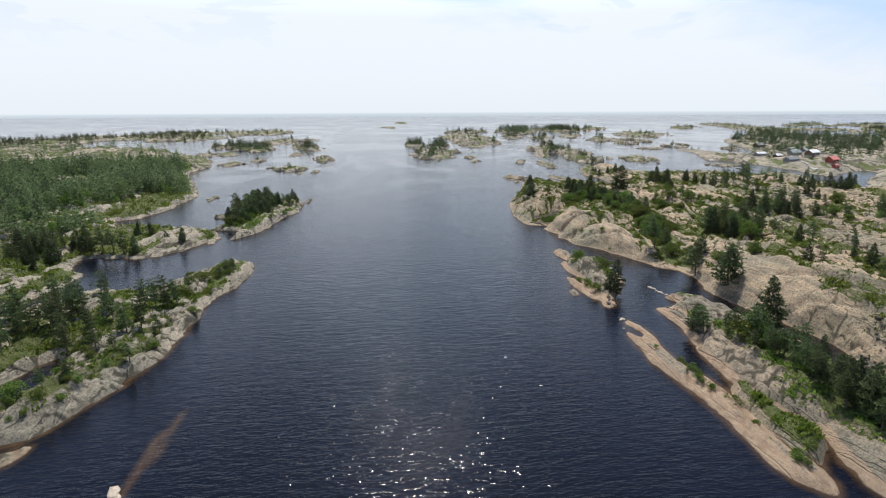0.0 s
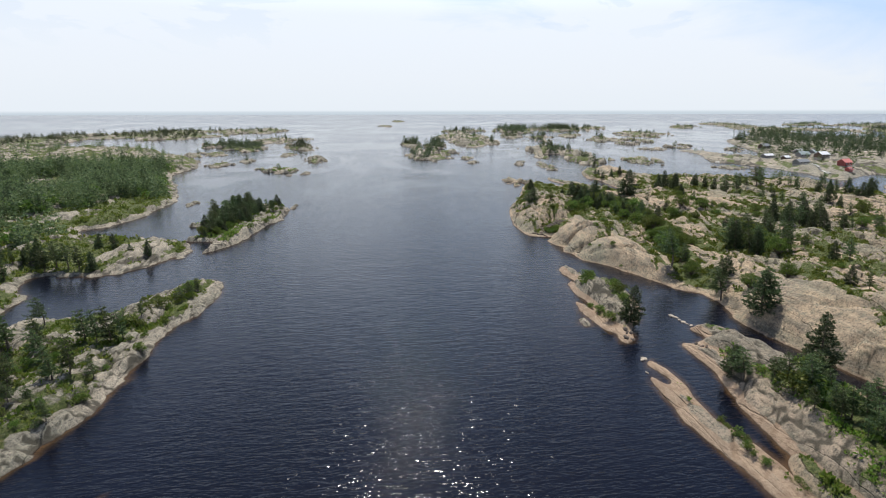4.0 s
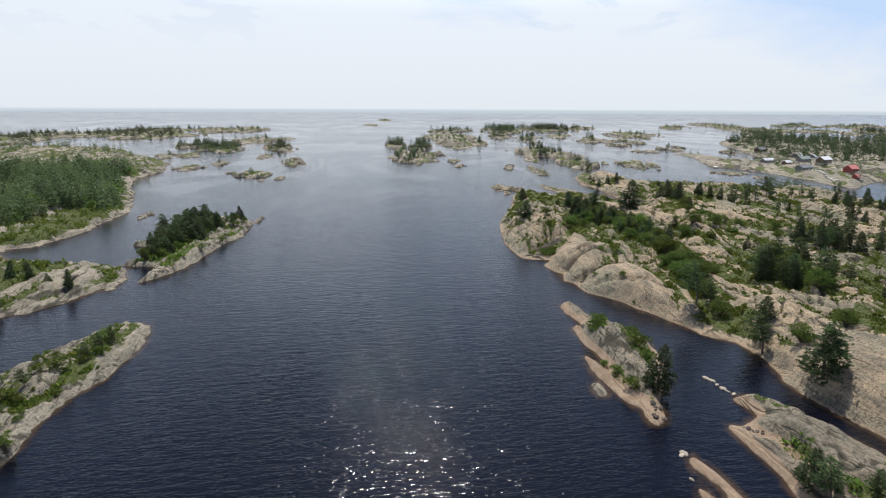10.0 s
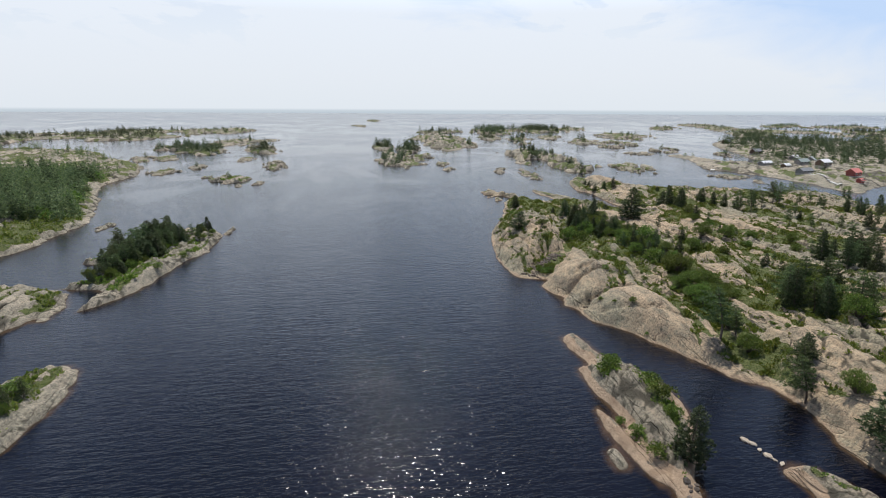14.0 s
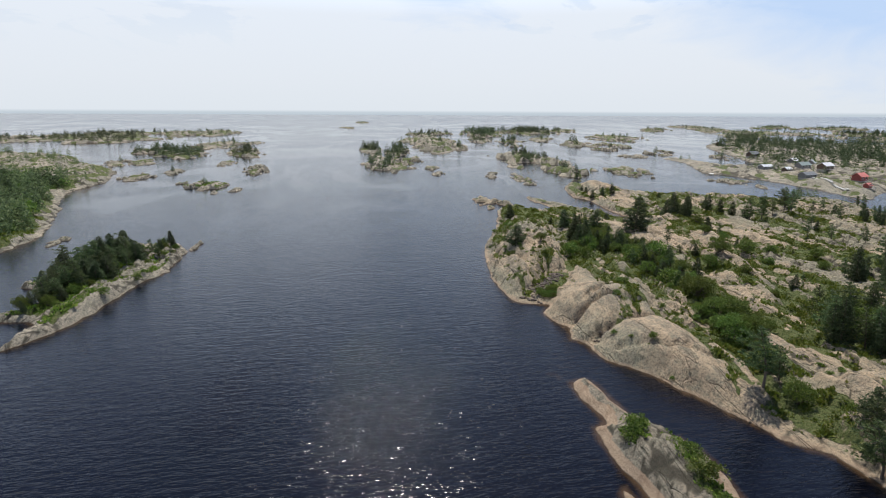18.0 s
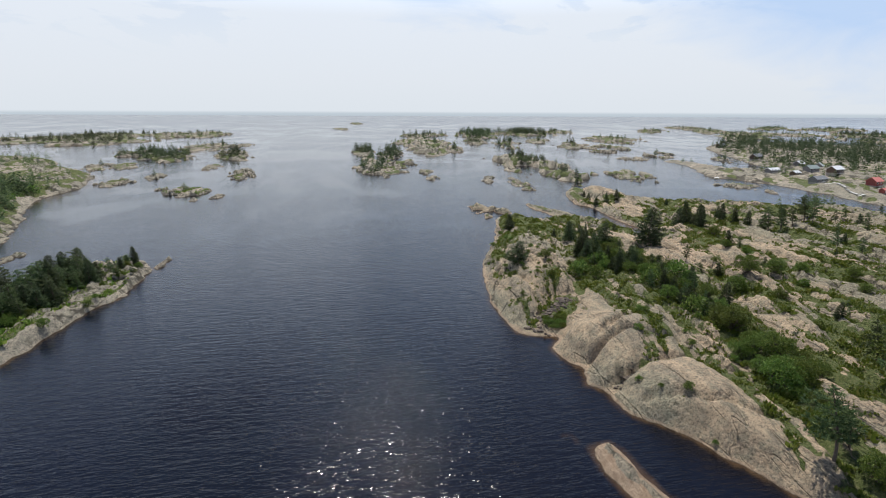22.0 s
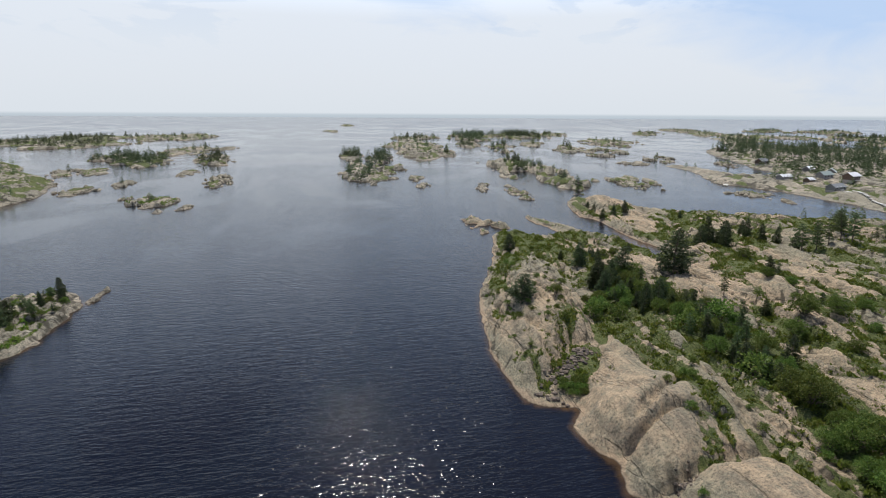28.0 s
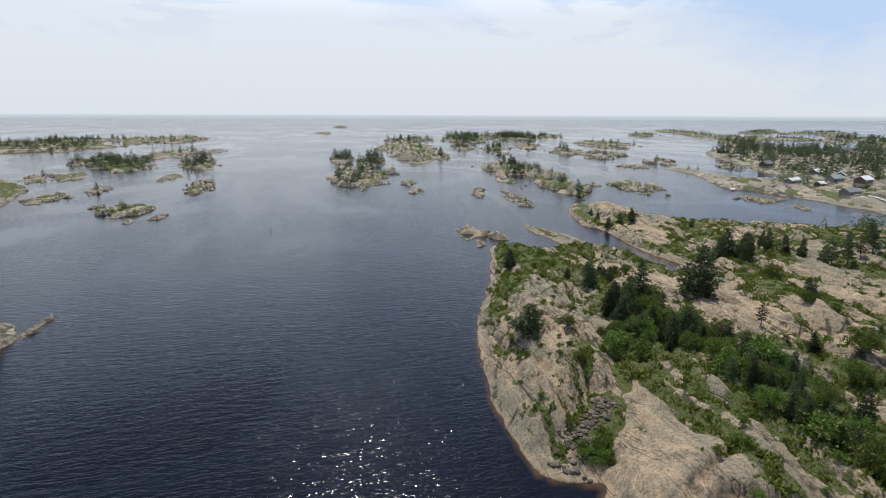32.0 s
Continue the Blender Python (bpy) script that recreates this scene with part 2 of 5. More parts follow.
def smooth_noise(x, y, seed):
    ix, iy = np.floor(x), np.floor(y)
    fx, fy = x - ix, y - iy
    fx, fy = fx * fx * (3 - 2 * fx), fy * fy * (3 - 2 * fy)
    a, b = lattice(ix, iy, seed), lattice(ix + 1, iy, seed)
    c, d = lattice(ix, iy + 1, seed), lattice(ix + 1, iy + 1, seed)
    return (a * (1 - fx) + b * fx) * (1 - fy) + (c * (1 - fx) + d * fx) * fy


def layered(x, y, seed, octaves=4, fall=0.5):
    total, amount = 0, 1.0
    for k in range(octaves):
        total = total + amount * smooth_noise(x * 2 ** k, y * 2 ** k, seed + 17 * k)
        amount *= fall
    return total


def blocks_of(x, y, seed):
    """Rock split by joints into uneven blocks: how near the next joint lies, and a value for each block."""
    ix, iy = np.floor(x), np.floor(y)
    first, second, own = np.full(x.shape, 9.0), np.full(x.shape, 9.0), np.zeros(x.shape)
    for dx in (-1, 0, 1):
        for dy in (-1, 0, 1):
            cx, cy = ix + dx, iy + dy
            d = np.hypot(cx + 0.5 + 0.42 * lattice(cx, cy, seed) - x, cy + 0.5 + 0.42 * lattice(cx, cy, seed + 1) - y)
            nearer = d < first
            second = np.where(nearer, first, np.minimum(second, d))
            own = np.where(nearer, lattice(cx, cy, seed + 2), own)
            first = np.where(nearer, d, first)
    return second - first, own


def rounded(points, steps=5):
    """A closed smooth line through the points."""
    p = np.array(points, float)
    a, b, c, d = np.roll(p, 1, 0), p, np.roll(p, -1, 0), np.roll(p, -2, 0)
    out = []
    for k in range(steps):
        s = k / steps
        out.append(0.5 * (2 * b + (c - a) * s + (2 * a - 5 * b + 4 * c - d) * s * s + (3 * b - a - 3 * c + d) * s ** 3))
    return np.stack(out, 1).reshape(-1, 2)


def inside_by(x, y, line):
    """How far the places lie inside a closed line (outside: negative)."""
    best, crossings = np.full(x.shape, 1e18), np.zeros(x.shape, bool)
    for (ax, ay), (bx, by) in zip(line, np.roll(line, -1, 0)):
        dx, dy = bx - ax, by - ay
        s = np.clip(((x - ax) * dx + (y - ay) * dy) / (dx * dx + dy * dy + 1e-9), 0, 1)
        best = np.minimum(best, (x - ax - s * dx) ** 2 + (y - ay - s * dy) ** 2)
        if ay != by:
            crossings ^= ((ay > y) != (by > y)) & (x < (bx - ax) * (y - ay) / (by - ay) + ax)
    return np.where(crossings, 1, -1) * np.sqrt(best)


def mesh_of(name, verts, faces, mats, smooth=False):
    """A mesh from arrays: corners and faces that all have the same number of corners."""
    me = bpy.data.meshes.new(name)
    verts, faces = np.asarray(verts, np.float32), np.asarray(faces, np.int32)
    n, k = faces.shape
    me.vertices.add(len(verts))
    me.vertices.foreach_set("co", verts.ravel())
    me.loops.add(n * k)
    me.loops.foreach_set("vertex_index", faces.ravel())
    me.polygons.add(n)
    me.polygons.foreach_set("loop_start", np.arange(0, n * k, k, dtype=np.int32))
    me.polygons.foreach_set("use_smooth", np.full(n, smooth))
    me.update(calc_edges=True)
    me.validate()
    for m in mats:
        me.materials.append(m)
    return me


def ease(x, a, b):
    s = np.clip((x - a) / (b - a), 0, 1)
    return s * s * (3 - 2 * s)


def turned(x, y):
    c, s = math.cos(radians(STRIKE)), math.sin(radians(STRIKE))
    return x * c + y * s, -x * s + y * c


LANDS = []


class Land:
    """A rocky island: a height for each cell of a grid inside its coast, and the mesh made of it."""

    def __init__(self, name, coast, top, cell, run, seed, label, domes=(), gullies=(), green=0.0, spots=(), holes=(), wander=1.0, mat=None, coarse=1.0, rough=1.0, ragged=0.0, strata=0.35, smooth=(), ledges=0.0, blocky=0.6):
        line = rounded(coast)
        self.cell, self.line = cell, line
        margin = 5 + 2 * cell + 0.2 * ragged * min(np.ptp(line[:, 0]), np.ptp(line[:, 1]))
        self.x0, self.y0 = line[:, 0].min() - margin, line[:, 1].min() - margin
        nx = int((line[:, 0].max() + margin - self.x0) / cell) + 2
        ny = int((line[:, 1].max() + margin - self.y0) / cell) + 2
        x, y = np.meshgrid(self.x0 + cell * np.arange(nx), self.y0 + cell * np.arange(ny), indexing="ij")
        s = inside_by(x, y, line)
        for hole in holes:
            s = np.minimum(s, -inside_by(x, y, rounded(hole)))
        u, v = turned(x, y)
        s = s + wander * (0.8 * layered(u / 5, v / 9, seed, 3) + 0.5 * layered(u / 1.7, v / 2.6, seed + 5, 3))
        if ragged:
            reach = ragged * min(np.ptp(line[:, 0]), np.ptp(line[:, 1]))
            s = s + 0.38 * reach * (layered(u / (0.17 * reach + 1.2), v / (0.3 * reach + 1.6), seed + 50, 5, 0.62) - 0.40)
            s = np.minimum(s, inside_by(x, y, line) + 0.10 * reach)
        within = np.clip(s, 0, None)
        rise = 1 - np.exp(-within / run)
        k = coarse
        z = top * rise * (1 + 0.38 * layered(u / (9 * k), v / (32 * k), seed + 9, 3)) + rise * (0.42 * layered(u / (2.6 * k), v / (8 * k), seed + 3, 4) * min(1, top / 3))
        lump = np.abs(layered(u / (6.5 * k), v / (22 * k), seed + 21, 4, 0.55))
        z = z + rise * min(1.3, 0.25 + top / 4) * (1.5 * np.minimum(lump, 0.8) - 0.3) * rough
        knob = np.abs(layered(u / (2.6 * k), v / (5 * k), seed + 27, 3, 0.55))
        z = z + ease(within, 0.1, 2.0) * (0.75 * np.minimum(knob, 0.8) - 0.2) * rough * min(1, top / 3)
        ledge = layered(u / (4.5 * k), v / (15 * k), seed + 33, 3)
        z = z + rise * 0.45 * min(1, top / 3) * (ease(ledge, -0.1, 0.05) - ease(ledge, 0.35, 0.45))
        # thin upturned layers of the gneiss, as low steps that run with its grain
        layer = (u + 1.6 * layered(u / 9, v / 22, seed + 71, 2)) / (2.3 * k)
        step = np.clip((layer - np.floor(layer)) * 1.25, 0, 1) - np.clip((layer - np.floor(layer) - 0.8) * 5, 0, 1)
        z = z + strata * ease(within, 0.2, 1.5) * (step - 0.45) * ease(layered(u / 7, v / 12, seed + 72, 2), -0.35, 0.3)
        # joints worn open along the grain, and fewer across it
        joint = np.abs(layered(u / (7 * k), v / (60 * k), seed + 81, 2, 0.4)) * 7 * k / 2.2
        across = np.abs(layered(u / (26 * k), v / (11 * k), seed + 83, 2, 0.4)) * 11 * k / 2.2
        open_joint = np.maximum(np.exp(-(joint / (0.34 + 0.55 * cell)) ** 2), 0.6 * np.exp(-(across / (0.25 + 0.5 * cell)) ** 2)) * ease(layered(u / 9, v / 14, seed + 84, 2), -0.3, 0.3)
        z = z - 0.75 * min(1, top / 3) * rough * open_joint * ease(within, 0.6, 3)
        if ledges:
            high = (z + 0.35 * layered(u / 3, v / 5, seed + 91, 3) + 0.33) / 0.55
            flat = (np.floor(high) + ease(high - np.floor(high), 0.6, 0.95)) * 0.55
            z = z + ledges * (flat - 0.55 * high + 0.3) * ease(within, 0.05, 0.5)
        even, plain_top = np.zeros_like(z), top * rise
        for dx, dy, ru, rv, h in smooth:
            du, dv = turned(x - dx, y - dy)
            even = np.maximum(even, h * np.exp(-((du / ru) ** 2 + (dv / rv) ** 2) ** 2))
        z = z * (1 - even) + (plain_top + 0.1 * layered(u / 2, v / 7, seed + 3, 4)) * even
        # blocks between joints: large ones in steps, small ones as broken ground
        crack = np.zeros_like(z)
        wx, wy = u + 0.9 * layered(u / 3, v / 3, seed + 61, 2), v + 1.2 * layered(u / 4, v / 4, seed + 62, 2)
        for size, along, height, spread in ((max(4.0, 6 * cell), 3.2, 0.5, 0.1), (max(1.7, 3.2 * cell), 2.6, 0.26, 0.13)):
            spread = max(spread, 0.75 * cell / size)
            gap, own = blocks_of(wx / size, wy / (size * along), seed + int(10 * size))
            broken = ease(layered(u / (4 * size), v / (6 * size), seed + 64, 2), -0.45, 0.25) * (1 - 0.85 * np.clip(even, 0, 1))
            line = np.exp(-(gap / spread) ** 2) * broken
            z = z + blocky * height * (own * broken - 1.1 * line) * ease(within, 0.0, 0.9)
            crack = np.maximum(crack, line)
        for dx, dy, ru, rv, h in domes:
            du, dv = turned(x - dx, y - dy)
            z = z + h * np.exp(-((du / ru) ** 2 + (dv / rv) ** 2) ** 1.4) * ease(within, 0, 3 if h > 0 else 9)
        cut = np.zeros_like(z)
        for ax, ay, bx, by, width, deep in gullies:
            ex, ey = bx - ax, by - ay
            q = np.clip(((x - ax) * ex + (y - ay) * ey) / (ex * ex + ey * ey), 0, 1)
            d = np.hypot(x - ax - q * ex, y - ay - q * ey) + 0.5 * layered(x / 2, y / 2, seed + 2, 2)
            cut = np.maximum(cut, deep * np.exp(-(d / width) ** 2))
        z = np.maximum(z - cut, np.minimum(z, 0.12 + 0.15 * within))
        z = np.maximum(z, np.minimum(0.5 * within, 0.1 + 0.5 * min(ledges, 1)))
        z = np.where(s < 0, np.maximum(0.65 * s, -3), z + 0.02)
        gz = np.hypot(*np.gradient(z, cell))
        patch = layered(u / 6, v / 17, seed + 40, 4)
        g = ease(patch * 0.8 + green + 1.3 * (0.22 - lump) + 0.6 * (0.2 - knob) + 0.10 * np.minimum(cut, 2) + 0.5 * open_joint - 0.5 * even - 0.45 * gz, -0.05, 0.35)
        for dx, dy, ru, rv, amount in spots:
            du, dv = turned(x - dx, y - dy)
            g = np.clip(g + amount * np.exp(-((du / ru) ** 2 + (dv / rv) ** 2)), 0, 1)
        edge = min(2.6, 0.45 * within.max())
        g = g * ease(within, 0.3 * edge, edge) * ease(z, 0.3, 0.8)
        g = np.clip(g + 0.35 * crack * ease(green + 0.0 * z, -0.6, 0.5) * ease(within, 0.8, 2.5), 0, 1)
        self.s, self.z, self.green = s, z, g
        index = np.arange(nx * ny).reshape(nx, ny)
        quads = np.stack([index[:-1, :-1], index[1:, :-1], index[1:, 1:], index[:-1, 1:]], -1).reshape(-1, 4)
        quads = quads[(s.ravel()[quads] > -3.2 - cell).any(1)]
        used = np.unique(quads)
        place = np.zeros(nx * ny, np.int64)
        place[used] = np.arange(len(used))
        verts = np.stack([x, y, z], -1).reshape(-1, 3)[used]
        me = mesh_of(name, verts, place[quads], [mat or ROCK], True)
        me.attributes.new("green", "FLOAT", "POINT").data.foreach_set("value", g.ravel()[used].astype(np.float32))
        me.attributes.new("joint", "FLOAT", "POINT").data.foreach_set("value", crack.ravel()[used].astype(np.float32))
        self.ob = tagged(new(name, me), label, "island", kind="structure")
        LANDS.append(self)

    def look_up(self, what, x, y):
        fx = np.clip((np.asarray(x, float) - self.x0) / self.cell, 0, what.shape[0] - 1.001)
        fy = np.clip((np.asarray(y, float) - self.y0) / self.cell, 0, what.shape[1] - 1.001)
        i, j = fx.astype(int), fy.astype(int)
        a, b = fx - i, fy - j
        return (what[i, j] * (1 - a) + what[i + 1, j] * a) * (1 - b) + (what[i, j + 1] * (1 - a) + what[i + 1, j + 1] * a) * b


HEADLAND_COAST = [
    (21.6, 179.1), (19.5, 180.4), (18.6, 182.8), (18.2, 188.2), (18.5, 193.5), (18.9, 200.1), (20.3, 208.6), (22.2, 217.9), (25.4, 228.7), (30, 241.4), (33.8, 249.8),
    (39, 263.5), (44.5, 280.6), (49.4, 295.6), (54.4, 298.8), (56.9, 290.6), (63.8, 287.5), (73.4, 291.8), (81.9, 290.8), (87.1, 283.9), (89.4, 274.5), (87.6, 261.6),
    (89, 257.1), (96, 262.9), (95.6, 269.6), (95.5, 284.5), (97.4, 301.8), (98.8, 316.2), (96.2, 325), (101.2, 345), (106.2, 358.8), (113.8, 367.5),
    (120, 362.5), (128.8, 351.2), (133.8, 330), (141.2, 322.5), (155, 308.8)]
HEADLAND_COAST += [
    (175, 290), (203.8, 270), (190, 235), (218.8, 215), (200, 156.2), (140, 90), (90, 47.5), (56.2, 45), (38.8, 62.1), (39.9, 72.2),
    (39.9, 75.9), (38.9, 81.2), (37.8, 90.5), (36.6, 95.2), (36, 100.6), (37.2, 106.2), (38.9, 112.5), (38.4, 118.5), (36, 122.5), (34.5, 127.3),
    (32.1, 133.1), (29.4, 141.4), (27.2, 145), (24.7, 148.8), (24, 155.5), (22.8, 159), (24.1, 164.3), (22.8, 169), (22.4, 173), (24.6, 176.2), (24.9, 177.9)]
headland = Land("headland", HEADLAND_COAST, 3.9, 0.42, 5.0, 3, "broad bare gneiss headland with bands of green heath",
    domes=[(32.5, 170, 8.75, 10, 2.99), (32.5, 145, 7.5, 13.75, 2.53), (30, 204, 8.75, 15, 2.2), (38.75, 231.25, 8.75, 25, 1.6), (50, 265, 7.5, 20, 0.6), (45, 105, 7.5, 11.25, 2.3),
           (50, 82.5, 11.25, 16.25, 4.14), (72.5, 190, 11.25, 25, 0.7), (87.5, 162.5, 11.25, 37.5, 1.2), (110, 290, 6.25, 37.5, 1.38), (115, 200, 15, 37.5, -0.8), (75, 277.5, 15, 17.5, -3.45), (102.5, 300, 7.5, 50, -2.99), (125, 293.75, 17.5, 50, -2.99), (65, 256.25, 12.5, 15, -1.38)],
    gullies=[(21.2, 180.0, 33, 192, 3.9, 4.2), (33.75, 191.25, 47.5, 210, 3, 2.99), (22.5, 164.4, 33.3, 167, 0.8, 2.2), (33.3, 167, 41, 164.4, 0.8, 1.8), (23, 155.5, 30, 158.5, 0.9, 2.4), (30, 158.5, 40, 157.8, 1.3, 1.8), (38.12, 120, 47.5, 135, 3.25, 4.6), (47.5, 135, 58.75, 175, 5.62, 3.45),
             (58.75, 175, 52.5, 218.75, 6.88, 2.99), (52.5, 218.75, 65, 250, 5, 2.3), (77.5, 131.25, 82.5, 187.5, 3.75, 2.3), (82.5, 187.5, 97.5, 243.75, 3.75, 2.3), (45, 93.75, 57.5, 70, 0.75, 1.26), (50, 100, 63.75, 75, 0.75, 1.26), (41.88, 82.5, 47.5, 67.5, 0.62, 1.03), (28.75, 190, 25, 212.5, 0.75, 1.38), (32.5, 210, 33.75, 237.5, 0.75, 1.38), (28.12, 167.5, 38.75, 173.75, 0.62, 1.15), (27.5, 150, 37.5, 140, 0.75, 1.38)],
    green=0.6, spots=[(27, 182, 3.2, 2.4, 0.9), (31.5, 159.2, 2.2, 1.2, 0.8), (37, 243, 4, 12, 0.7), (51, 266, 5, 9, 0.6), (64, 273, 7, 5, 0.6), (33.75, 190, 3.12, 5, 0.4), (43.75, 206.25, 3.75, 7.5, 0.4), (53.75, 215, 8.75, 15, 0.9), (56.25, 177.5, 7.5, 20, 0.9), (41.25, 126.25, 3.75, 8.75, 0.9),
           (41.25, 250, 4, 10, 0.4), (29.5, 232.5, 3, 10, 0.6), (47, 226, 7, 15, -0.7), (60, 250, 8, 13, -0.5), (36, 214, 6, 9, -0.5), (85, 225, 10, 16, -0.4), (112, 240, 12, 20, -0.3), (70, 147.5, 10, 15, 0.6), (50, 281.25, 6.25, 10, 0.6), (75, 282.5, 10, 7.5, 0.7), (33.75, 112.5, 3.75, 6.25, 0.5), (32.5, 170, 8.12, 8.75, -0.8), (31.25, 146.25, 5.62, 11.25, -0.7), (42.5, 103.75, 5, 8.75, -0.7), (50, 82.5, 10, 15, -0.6), (77.5, 207.5, 7.5, 20, -0.5), (92.5, 187.5, 6.25, 27.5, -0.4), (27.5, 200, 6.25, 17.5, -0.7), (36.25, 220, 6.25, 12.5, -0.6), (38.75, 185, 5, 7.5, -0.4), (47.5, 247.5, 6.25, 11.25, -0.4)], strata=0.5, rough=0.62, smooth=[(32.5, 170.62, 8.75, 11.25, 1.09), (31.25, 142.5, 8.12, 21.25, 1.06), (50, 82.5, 10, 15, 0.35), (43.75, 105, 6.25, 10, 0.8), (38.75, 225, 7.5, 15, 0.2)], wander=0.55, blocky=0.95)
marker_rock = Land("rock_island", [(47.5, 331.2), (52.5, 330), (53.1, 320), (60, 317.5), (57.9, 306.2), (52.8, 307.5), (46.2, 298.1), (45.8, 307.5)], 1.6, 0.8, 3, 11,
    "low pale rock islet with grass in its hollows", green=0.45, ragged=0.9, rough=1.4, ledges=0.8)
strip_rock = Land("rock_island", [(73.8, 328.8), (77.5, 320), (81.6, 302.5), (82.2, 288.8), (75.8, 288.8), (73.2, 309), (72, 322.5)], 1.5, 0.8, 2.5, 12, "long bare rock spit beside the headland")
slab_wood = Land("rock_island", [
    (20, 93.8), (19, 84.2), (16.9, 75.8), (16, 69.4), (15.2, 62.9), (15, 56.5), (15.6, 52.2), (17.1, 49.4), (16.6, 46.9), (15.4, 45.2), (15, 43), (15, 38.4),
    (20, 28.8), (37.5, 30), (42.5, 47.5), (35, 58.2), (34.8, 64.6), (34.5, 70.9), (35.5, 75.2), (34.5, 79.2), (34, 87), (32.8, 92.6), (30.9, 96.6), (28.8, 101.2), (25.4, 100.6), (25.6, 96.9), (22.5, 94.4)],
    2.5, 0.45, 3.6, 21, "long smooth pale rock island with a belt of pines",
    domes=[(19.38, 77.5, 3.25, 13.75, 1.03), (19.38, 57.5, 3, 10, 0.92), (27.5, 93.75, 3.12, 6.25, 0.69)], gullies=[(21.88, 94.38, 23.25, 87.5, 0.88, 2.99), (23.25, 87.5, 24.5, 77.5, 1.25, 2.3)], green=-0.2,
    spots=[(23.75, 66.25, 3.25, 10, 1), (24.38, 52.5, 5, 11.25, 1), (30, 68.75, 3.75, 12.5, 0.9), (23.12, 82.5, 1.5, 7.5, 0.9), (16, 50, 1.5, 6.25, 0.7)], wander=0.45, mat=PALE_ROCK, rough=0.75, strata=0.35, ledges=0.3)
slab_outer = Land("rock_island", [
    (8.8, 83.6), (7.9, 77.1), (7, 71.8), (7.6, 64.9), (8, 58.2), (7.8, 52), (7.5, 46.8), (7.6, 42.6), (9, 40.1), (10.4, 39.1), (11.8, 40.6), (12.4, 43.4),
    (11.6, 47.8), (12.5, 54.6), (12.9, 60.6), (12.5, 66.8), (11.5, 70.9), (12, 76.2), (12.8, 83.1), (12.1, 88.8), (10.4, 87.8), (11.2, 82.5), (10, 81.2)],
    1.7, 0.35, 2.2, 22, "narrow pale rock reef with shrubs along its crest", gullies=[(9.5, 85, 10.88, 76.25, 0.69, 1.84), (10.88, 76.25, 11.62, 67.5, 0.62, 1.38)], green=-0.3,
    spots=[(10.75, 77.5, 0.75, 5, 0.9), (11.62, 68.75, 0.88, 5, 1), (11.75, 58.75, 1, 7.5, 0.7), (11.25, 50, 0.75, 5, 0.7)], wander=0.3, mat=PALE_ROCK, rough=0.9, strata=0.35, ledges=0.4)
marsh = Land("marsh", [(12.9, 59.6), (12.1, 54.6), (11.5, 47.8), (12.2, 43.8), (14.4, 45.6), (16.5, 48.1), (16.2, 52.2), (15.5, 56.5), (15.2, 62.5)], 1.5, 0.4, 0.9, 23,
    "green marsh of sedge between two rock ridges", green=1.5, wander=0.3)
pine_islet = Land("rock_island", [
    (15.6, 142.5), (17.8, 142.9), (18.5, 137), (19.5, 132.2), (21.8, 126.9), (23.5, 121.9), (22.2, 114.4), (19.5, 108.6), (17.5, 104.9), (15.2, 102.2), (13.6, 97.4), (11.2, 95.9),
    (10.6, 98), (10.9, 100.5), (9.6, 103.2), (9.4, 110.4), (9.6, 117.2), (11.1, 117.5), (12, 112.5), (12.5, 116.9), (12, 122.8), (12.8, 130.1), (15.2, 131), (14.9, 137.6)],
    2.2, 0.4, 3.0, 24, "pale whaleback rock islet with one dark pine", domes=[(16.88, 120, 2.75, 8.75, 1.03), (14.75, 103.75, 2, 5, 1.03)],
    gullies=[(12, 117.5, 11.5, 102.5, 1, 1.84)], green=-0.4, spots=[(11.75, 110, 1.12, 6.25, 1.1), (18.75, 118.75, 2, 6.25, 0.8), (15, 124.38, 1.62, 2, 0.9), (17.25, 110, 1.5, 5, 0.7)], wander=0.4, mat=PALE_ROCK, rough=0.9, strata=0.4, ledges=0.55)
west_ridge = Land("rock_island", [
    (-65.4, 140), (-63.8, 130.8), (-65, 123.1), (-67.1, 116.4), (-68.8, 106.6), (-68, 97.4), (-68.4, 87.4), (-70, 79.1), (-72.4, 73.2), (-74.4, 68.1), (-76.1, 63.6),
    (-81.2, 58.8), (-100, 45), (-130, 60), (-122.5, 105), (-104.4, 104.1), (-100.9, 108.2), (-98, 112.8), (-94, 118.8), (-85, 119.4), (-78.6, 128.1), (-75, 136.4), (-72, 142.4), (-68.2, 144.6)],
    1.8, 0.4, 1.8, 31, "long rough rock island with wind-bent pines", green=0.5, holes=[[(-102.5, 71.2), (-89, 78.2), (-87.6, 82.8), (-84.6, 85.8), (-83.5, 82.1), (-82.9, 75.6), (-85.5, 72), (-97.5, 62.5)]],
    spots=[(-73.75, 82.5, 3.75, 11.25, 0.5), (-77.5, 105, 5, 10, 0.5), (-92.5, 95, 6.25, 10, 0.6), (-68.75, 130, 2.5, 7.5, 0.6), (-80, 70, 3.75, 7.5, 0.6)], wander=1.1, rough=1.2, strata=0.6, ledges=0.9, mat=ROUGH_ROCK, blocky=0.8)
west_chip = Land("rock_island", [(-82.5, 60), (-78.2, 59.2), (-76, 60.6), (-75.5, 59.4), (-76.8, 56.5), (-82.5, 53.8)], 0.7, 0.4, 1.5, 32, "low flat rock at the water's edge", wander=0.3)
